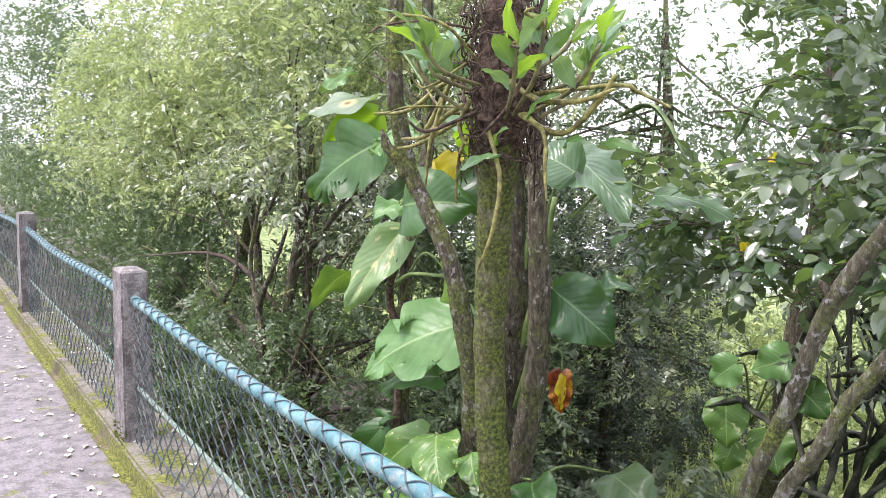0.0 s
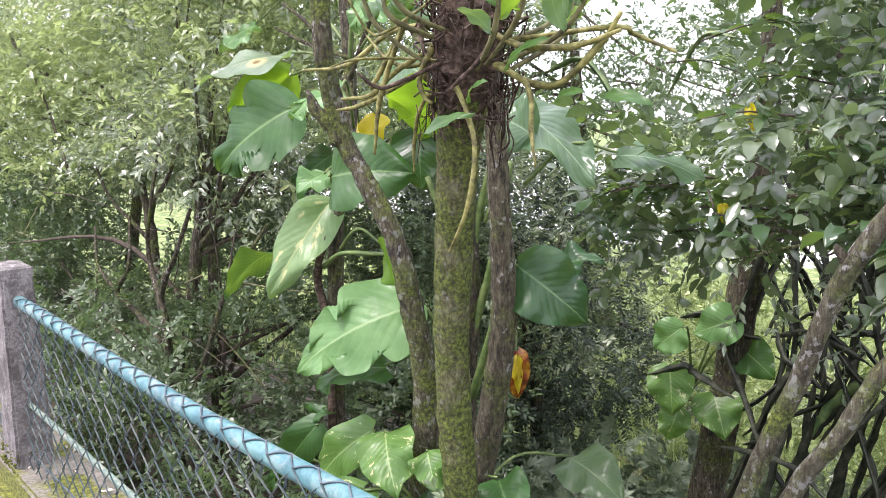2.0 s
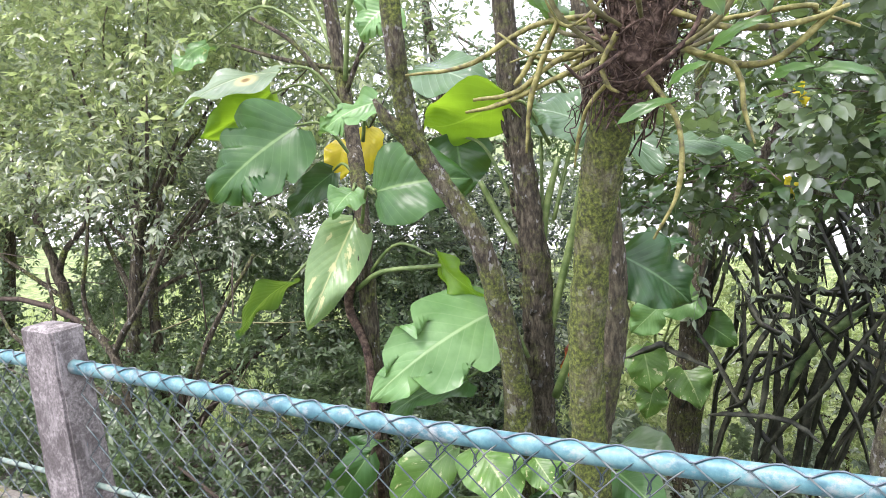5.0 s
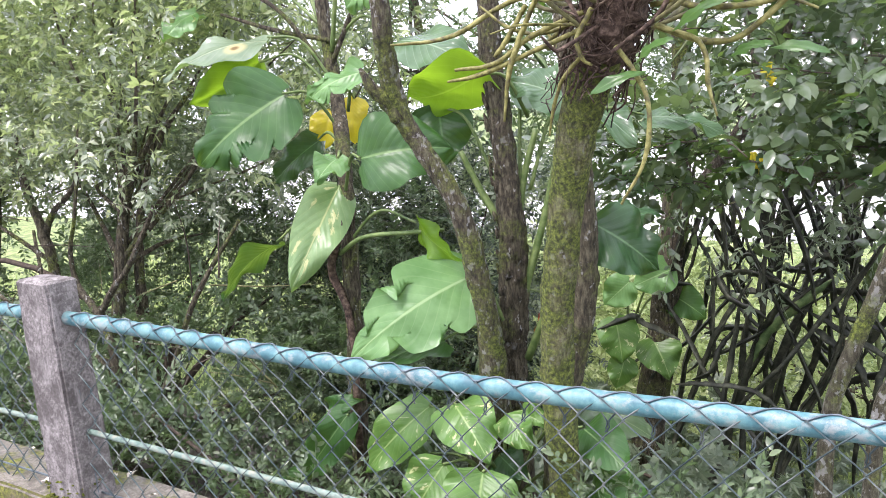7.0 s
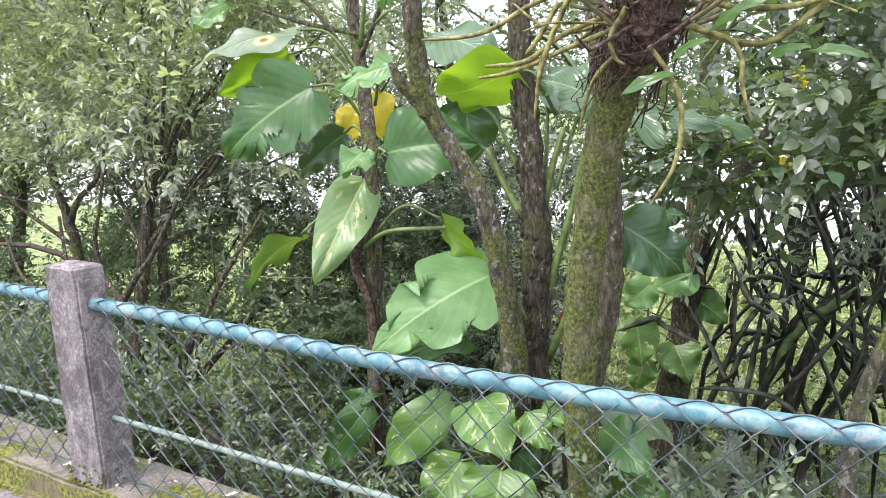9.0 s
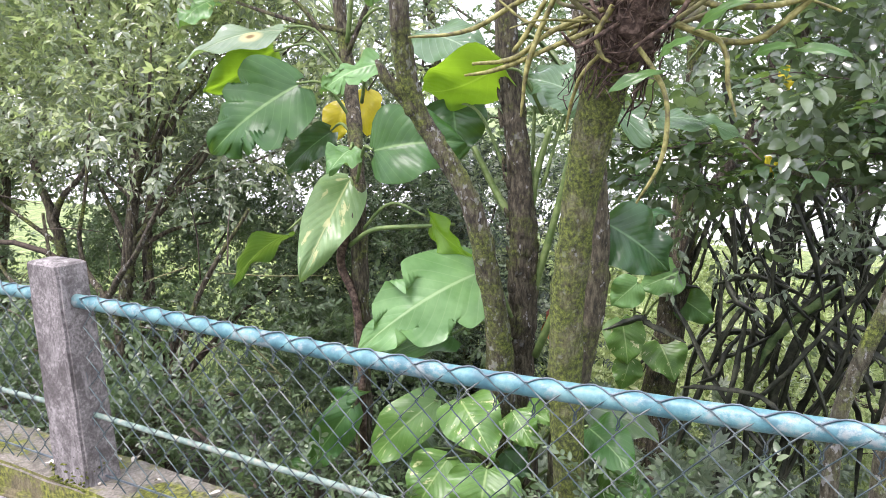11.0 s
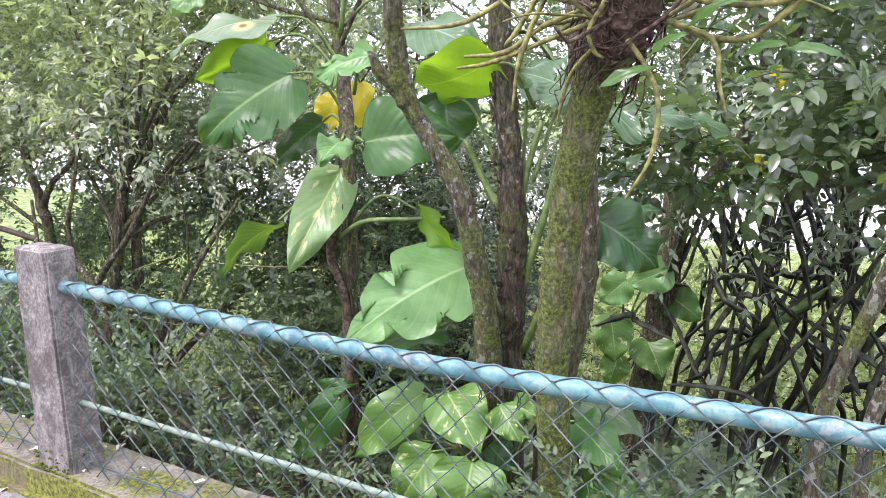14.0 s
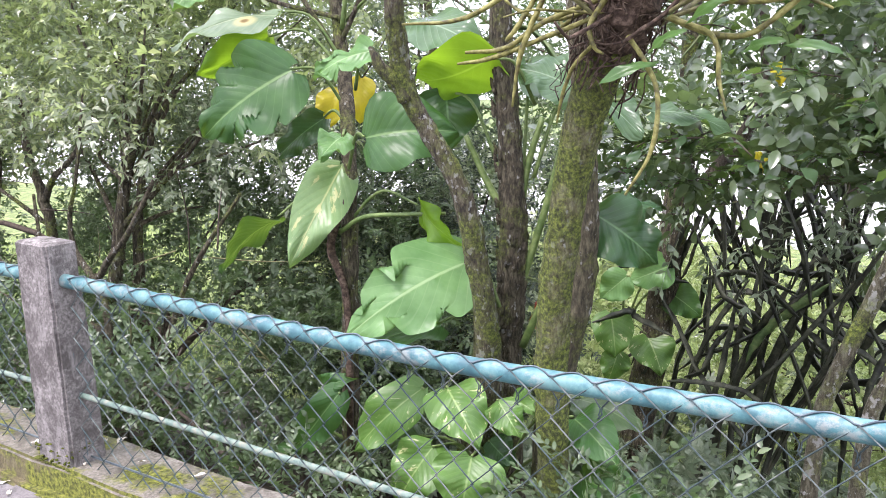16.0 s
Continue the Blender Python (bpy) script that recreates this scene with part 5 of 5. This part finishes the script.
for k in range(17):
    # arms that bend out of the crown
    x, y, z = r.uniform(1.1, 2.2), r.uniform(3.2, 4.2), r.uniform(-0.45, 0.5)
    a = r.uniform(0, 6.28)
    ln = r.uniform(0.25, 0.6)
    ux, uz = ln * math.cos(a), 0.7 * ln * math.sin(a)
    b = r.normal(0, 0.03, 4)
    cactus_stem([(x, y, z), (x + ux * 0.4 + b[0], y - 0.06, z + uz * 0.4 + b[1]), (x + ux * 0.75 + b[2], y - 0.1, z + uz * 0.75 + b[3]), (x + ux * 1.1, y - 0.12, z + uz * 0.8 - 0.12 * ln)], r.uniform(0.026, 0.05), 40 + k)
for k in range(3):
    # arms lying across the crown
    x, y, z = r.uniform(1.1, 1.7), r.uniform(3.2, 3.8), r.uniform(-0.1, 0.3)
    ln = r.uniform(0.3, 0.7) * r.choice((-1, 1))
    cactus_stem([(x, y, z), (x + ln * 0.3, y, z + 0.05), (x + ln * 0.7, y, z + 0.06 + r.normal(0, 0.03)), (x + ln, y, z + r.normal(-0.03, 0.08))], r.uniform(0.03, 0.05), 110 + k)
for k in range(58):
    # long straight stems slanting down out of the canopy
    x, y, z = r.uniform(0.9, 2.8), r.uniform(3.2, 4.4), r.uniform(0.1, 1.3)
    fall, way = r.uniform(0.5, 1.25), r.normal(0.08, 0.36)
    j = r.uniform(0.35, 0.7)
    cactus_stem([(x, y, z), (x + way * j * 0.5, y, z - fall * j * 0.5), (x + way * j, y - 0.05, z - fall * j), (x + way * 0.85 + r.normal(0, 0.025), y - 0.05, z - fall * 0.8), (x + way * r.uniform(0.8, 1.2), y, z - fall)], r.uniform(0.026, 0.046), 140 + k)
for k in range(26):
    # stems climbing from the crown into the canopy
    x, y, z = r.uniform(1.3, 2.2), r.uniform(3.3, 4.1), r.uniform(0.1, 0.4)
    way, rise = r.normal(0.1, 0.3), r.uniform(0.5, 1.3)
    cactus_stem([(x, y, z), (x + way * 0.3, y, z + rise * 0.4), (x + way * 0.8, y, z + rise * 0.75), (x + way, y, z + rise)], r.uniform(0.026, 0.045), 210 + k)
for k in range(24):
    # crossing stems on the open side of the tangle
    x, y, z = r.uniform(1.8, 2.9), r.uniform(3.3, 4.4), r.uniform(-0.2, 0.6)
    way, rise = r.normal(0, 0.4), r.uniform(-0.7, -0.15)
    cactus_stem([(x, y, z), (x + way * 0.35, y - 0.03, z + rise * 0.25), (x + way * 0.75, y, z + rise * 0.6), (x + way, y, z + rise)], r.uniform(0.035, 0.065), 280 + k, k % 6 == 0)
for k in range(26):
    # slanting young stems in the canopy
    x, y, z = r.uniform(0.4, 2.4), r.uniform(2.9, 4.0), r.uniform(0.9, 1.6)
    way = r.choice((-1, 1), p=(0.3, 0.7)) * r.uniform(0.2, 0.7)
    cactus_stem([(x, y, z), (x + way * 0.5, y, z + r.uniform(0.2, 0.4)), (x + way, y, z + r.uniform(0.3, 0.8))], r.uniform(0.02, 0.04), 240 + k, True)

# leafy sprays growing through the thicket
r = np.random.default_rng(37)
p, d = blob_points(r, 150, [(1.6, 3.5, 0.75, 0.6, 0.4, 0.4), (2.4, 3.5, 0.85, 0.6, 0.4, 0.45), (1.1, 3.9, 1.1, 0.5, 0.3, 0.4)])
scatter("leafy_spray", [twig_template(r, *LANCE) for _ in range(5)], p, random_frames(r, len(p), d, -0.1, 0.9), r.uniform(0.8, 1.5, len(p)), FOL_GREY, thicket)
p, d = blob_points(r, 170, [(2.3, 4.5, 0.0, 0.7, 0.3, 0.45), (1.5, 4.5, -0.5, 0.5, 0.3, 0.35), (2.9, 4.3, 0.1, 0.4, 0.3, 0.45)])
scatter("leafy_spray", [twig_template(r, *LANCE) for _ in range(5)], p, random_frames(r, len(p), d, -0.1, 0.9), r.uniform(0.8, 1.4, len(p)), FOL_FRESH, thicket)

# ---------------------------------------------------------------- epiphyte at the top of the mossy stem
epi = thing("epiphyte", (1.66, 0.8, 1.6), "epiphyte with brown root nest, yellow aerial roots and strap leaves", "plant")
r = np.random.default_rng(41)
C = np.array((1.78, 0.77, 1.68))
child("root_mat", tube([(1.645, 0.862, 1.42, 0.052), (1.69, 0.832, 1.51, 0.070), (1.75, 0.788, 1.61, 0.090), (1.785, 0.765, 1.72, 0.092), (1.79, 0.76, 1.88, 0.070), (1.795, 0.757, 2.06, 0.050)], 60, 26, 0.085, seed=43), ROOT_BROWN, epi, "dark brown mat of matted roots")
for k in range(390):
    a, h = r.uniform(0, 6.28), r.uniform(-0.22, 0.4)
    rad0 = 0.088 + 0.05 * r.uniform() ** 2
    fall = r.uniform(0.03, 0.17) if k % 3 else r.uniform(-0.05, 0.05)
    p = []
    for q in range(4):
        rr = rad0 * r.uniform(0.95, 1.25)
        z = h - fall * q / 3 + r.normal(0, 0.012)
        p.append(C + (rr * math.cos(a) + 0.5 * min(0, z), rr * math.sin(a) - 0.38 * min(0, z), z))
        a += r.uniform(-0.25, 0.25) if k % 3 else r.uniform(0.1, 0.6)
    w = r.uniform(0.0013, 0.0036)
    child("root", tube([(*v, w) for v in p], 9, 5), ROOT_BROWN, epi)


def aerial(rows, mat=None):
    child("aerial_root", tube(rows, 26, 8, 0.1, seed=len(rows)), mat or ROOT, epi)


aerial([(1.80, 0.70, 1.55, 0.0085), (1.86, 0.69, 1.47, 0.0080), (1.90, 0.68, 1.38, 0.0075), (1.895, 0.66, 1.23, 0.0065), (1.822, 0.66, 1.10, 0.0035)])
aerial([(1.9, 0.75, 1.6, 0.0080), (2.03, 0.74, 1.54, 0.0075), (2.055, 0.73, 1.42, 0.0060), (2.08, 0.72, 1.34, 0.0030)])
aerial([(1.72, 0.72, 1.62, 0.0085), (1.52, 0.72, 1.555, 0.0080), (1.35, 0.71, 1.50, 0.0080), (1.23, 0.7, 1.485, 0.0040)])
aerial([(1.70, 0.72, 1.66, 0.0090), (1.52, 0.72, 1.60, 0.0085), (1.40, 0.71, 1.53, 0.0080), (1.26, 0.7, 1.52, 0.0050)])
aerial([(1.56, 0.72, 1.74, 0.0085), (1.50, 0.71, 1.62, 0.0085), (1.455, 0.70, 1.50, 0.0080), (1.43, 0.7, 1.35, 0.0040)])
aerial([(1.50, 0.74, 1.70, 0.0085), (1.44, 0.72, 1.60, 0.0085), (1.40, 0.71, 1.55, 0.0060)])
aerial([(1.72, 0.74, 1.72, 0.0090), (1.45, 0.76, 1.72, 0.0085), (1.22, 0.75, 1.63, 0.0080), (1.0, 0.72, 1.62, 0.0040)])
aerial([(1.9, 0.76, 1.60, 0.0100), (2.02, 0.76, 1.55, 0.0095), (2.13, 0.76, 1.55, 0.0090), (2.25, 0.76, 1.64, 0.0080), (2.3, 0.76, 1.70, 0.0050)])
aerial([(1.88, 0.72, 1.70, 0.0090), (2.02, 0.72, 1.64, 0.0085), (2.18, 0.74, 1.63, 0.0080), (2.3, 0.76, 1.66, 0.0050)])
aerial([(1.74, 0.68, 1.66, 0.0085), (1.70, 0.66, 1.58, 0.0080), (1.715, 0.66, 1.52, 0.0060), (1.74, 0.67, 1.50, 0.0040)])
aerial([(1.70, 0.69, 1.53, 0.0065), (1.63, 0.71, 1.47, 0.0060), (1.585, 0.73, 1.38, 0.0050), (1.56, 0.75, 1.30, 0.0030)])
aerial([(1.64, 0.70, 1.72, 0.0065), (1.70, 0.68, 1.63, 0.0060), (1.745, 0.68, 1.56, 0.0050)], ROOT_BROWN)
aerial([(1.98, 0.70, 1.72, 0.0075), (1.93, 0.68, 1.62, 0.0070), (1.84, 0.68, 1.56, 0.0060), (1.79, 0.68, 1.53, 0.0050)], ROOT_BROWN)
for k in range(12):
    a = r.uniform(0, 6.28)
    d = np.array((math.cos(a), math.sin(a) * 0.7, r.uniform(-0.15, 0.35)))
    s = C + d * 0.1 + (0, 0, r.uniform(-0.12, 0.2))
    ln = r.uniform(0.2, 0.55)
    sag = r.uniform(-0.12, 0.08)
    w = r.uniform(0.004, 0.0085)
    rows = [(*s, w), (*(s + d * ln * 0.5 + (r.normal(0, 0.04), r.normal(0, 0.04), sag)), w * 0.9), (*(s + d * ln * 0.8 + (r.normal(0, 0.04), 0, sag)), w * 0.8), (*(s + d * ln + (0, 0, sag * 0.3)), w * 0.5)]
    aerial(rows, (ROOT, ROOT_BROWN, ROOT)[k % 3])
# leafy canes that stand out of the nest
for k in range(12):
    a = k * 2.4 + r.uniform(-0.3, 0.3)
    out = r.uniform(0.12, 0.34)
    s = C + (0.1 * math.cos(a), 0.1 * math.sin(a), r.uniform(-0.12, 0.05))
    e = s + (out * math.cos(a), out * math.sin(a), r.uniform(0.1, 0.36))
    m = (s + e) / 2 + (0.06 * math.cos(a), 0.06 * math.sin(a), -0.02)
    child("cane", tube([(*s, 0.006), (*m, 0.0075), (*e, 0.005)], 12, 8, 0.05, seed=k), CANE, epi, "segmented brown-green cane")
    way = e - m
    way /= np.linalg.norm(way)
    across = np.cross(way, (math.cos(a), math.sin(a), 0.4))
    across /= np.linalg.norm(across)
    for i in range(5):
        f = i / 4
        p = m + (e - m) * f
        d = way * (0.5 + 0.5 * f) + across * (0.75 - 0.4 * f) * (1 if i % 2 else -1) + (0, 0, 0.1)
        d /= np.linalg.norm(d)
        big_leaf(epi, p, p + d * r.uniform(0.11, 0.18), r.uniform(0.042, 0.062), np.cross(d, across) + r.normal(0, 0.35, 3) + (0.25, -0.4, 0.2), (EPI_BRIGHT, EPI_GREEN, EPI_PALE)[(i + k) % 3], "", seed=80 + k * 6 + i, nu=12, nv=3, droop=0.12, heart=False, wave=0.004, fold=0.35)
for b, t in (((1.90, 0.68, 1.48), (1.74, 0.62, 1.42)), ((1.86, 0.68, 1.50), (1.98, 0.63, 1.56)), ((2.1, 0.75, 1.5), (2.22, 0.72, 1.53)), ((2.2, 0.8, 1.52), (2.35, 0.82, 1.50)), ((1.95, 0.72, 1.58), (2.12, 0.7, 1.66))):
    big_leaf(epi, b, t, 0.042, (0.3, -0.6, 0.6), EPI_GREEN, "", seed=140, nu=10, nv=3, heart=False, wave=0.004)



def build_grass():
    """Tufts of long blades on the open ground beyond the shrubs."""
    r = np.random.default_rng(91)
    verts, faces = [], []
    for k in range(5200):
        x, y = r.uniform(-16, 7), 4.6 + 11 * r.uniform() ** 1.5
        z = ground_height(x, y) - 0.03
        for b in range(5):
            a, ln, w = r.uniform(0, 6.28), r.uniform(0.12, 0.38), r.uniform(0.006, 0.014)
            ox, oy = x + r.normal(0, 0.05), y + r.normal(0, 0.05)
            lean = r.uniform(0.05, 0.5) * ln
            i = len(verts)
            sx, sy = -math.sin(a) * w, math.cos(a) * w
            tx, ty = ox + math.cos(a) * lean * 0.35, oy + math.sin(a) * lean * 0.35
            verts += [(ox - sx, oy - sy, z), (ox + sx, oy + sy, z), (tx + sx * 0.7, ty + sy * 0.7, z + ln * 0.6), (tx - sx * 0.7, ty - sy * 0.7, z + ln * 0.6), (ox + math.cos(a) * lean, oy + math.sin(a) * lean, z + ln)]
            faces += [(i, i + 1, i + 2, i + 3), (i + 3, i + 2, i + 4)]
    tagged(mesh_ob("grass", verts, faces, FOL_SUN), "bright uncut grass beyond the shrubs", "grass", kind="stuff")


build_grass()
litter("path_litter", 620, -9, 0.6, -1.4, -0.12, 0.016, 5, DRY, "small pale dead leaves scattered on the path")
litter("kerb_litter", 60, -5, 3.2, -0.05, 0.19, 0.131, 6, DRY, "dead leaf scraps on the kerb")
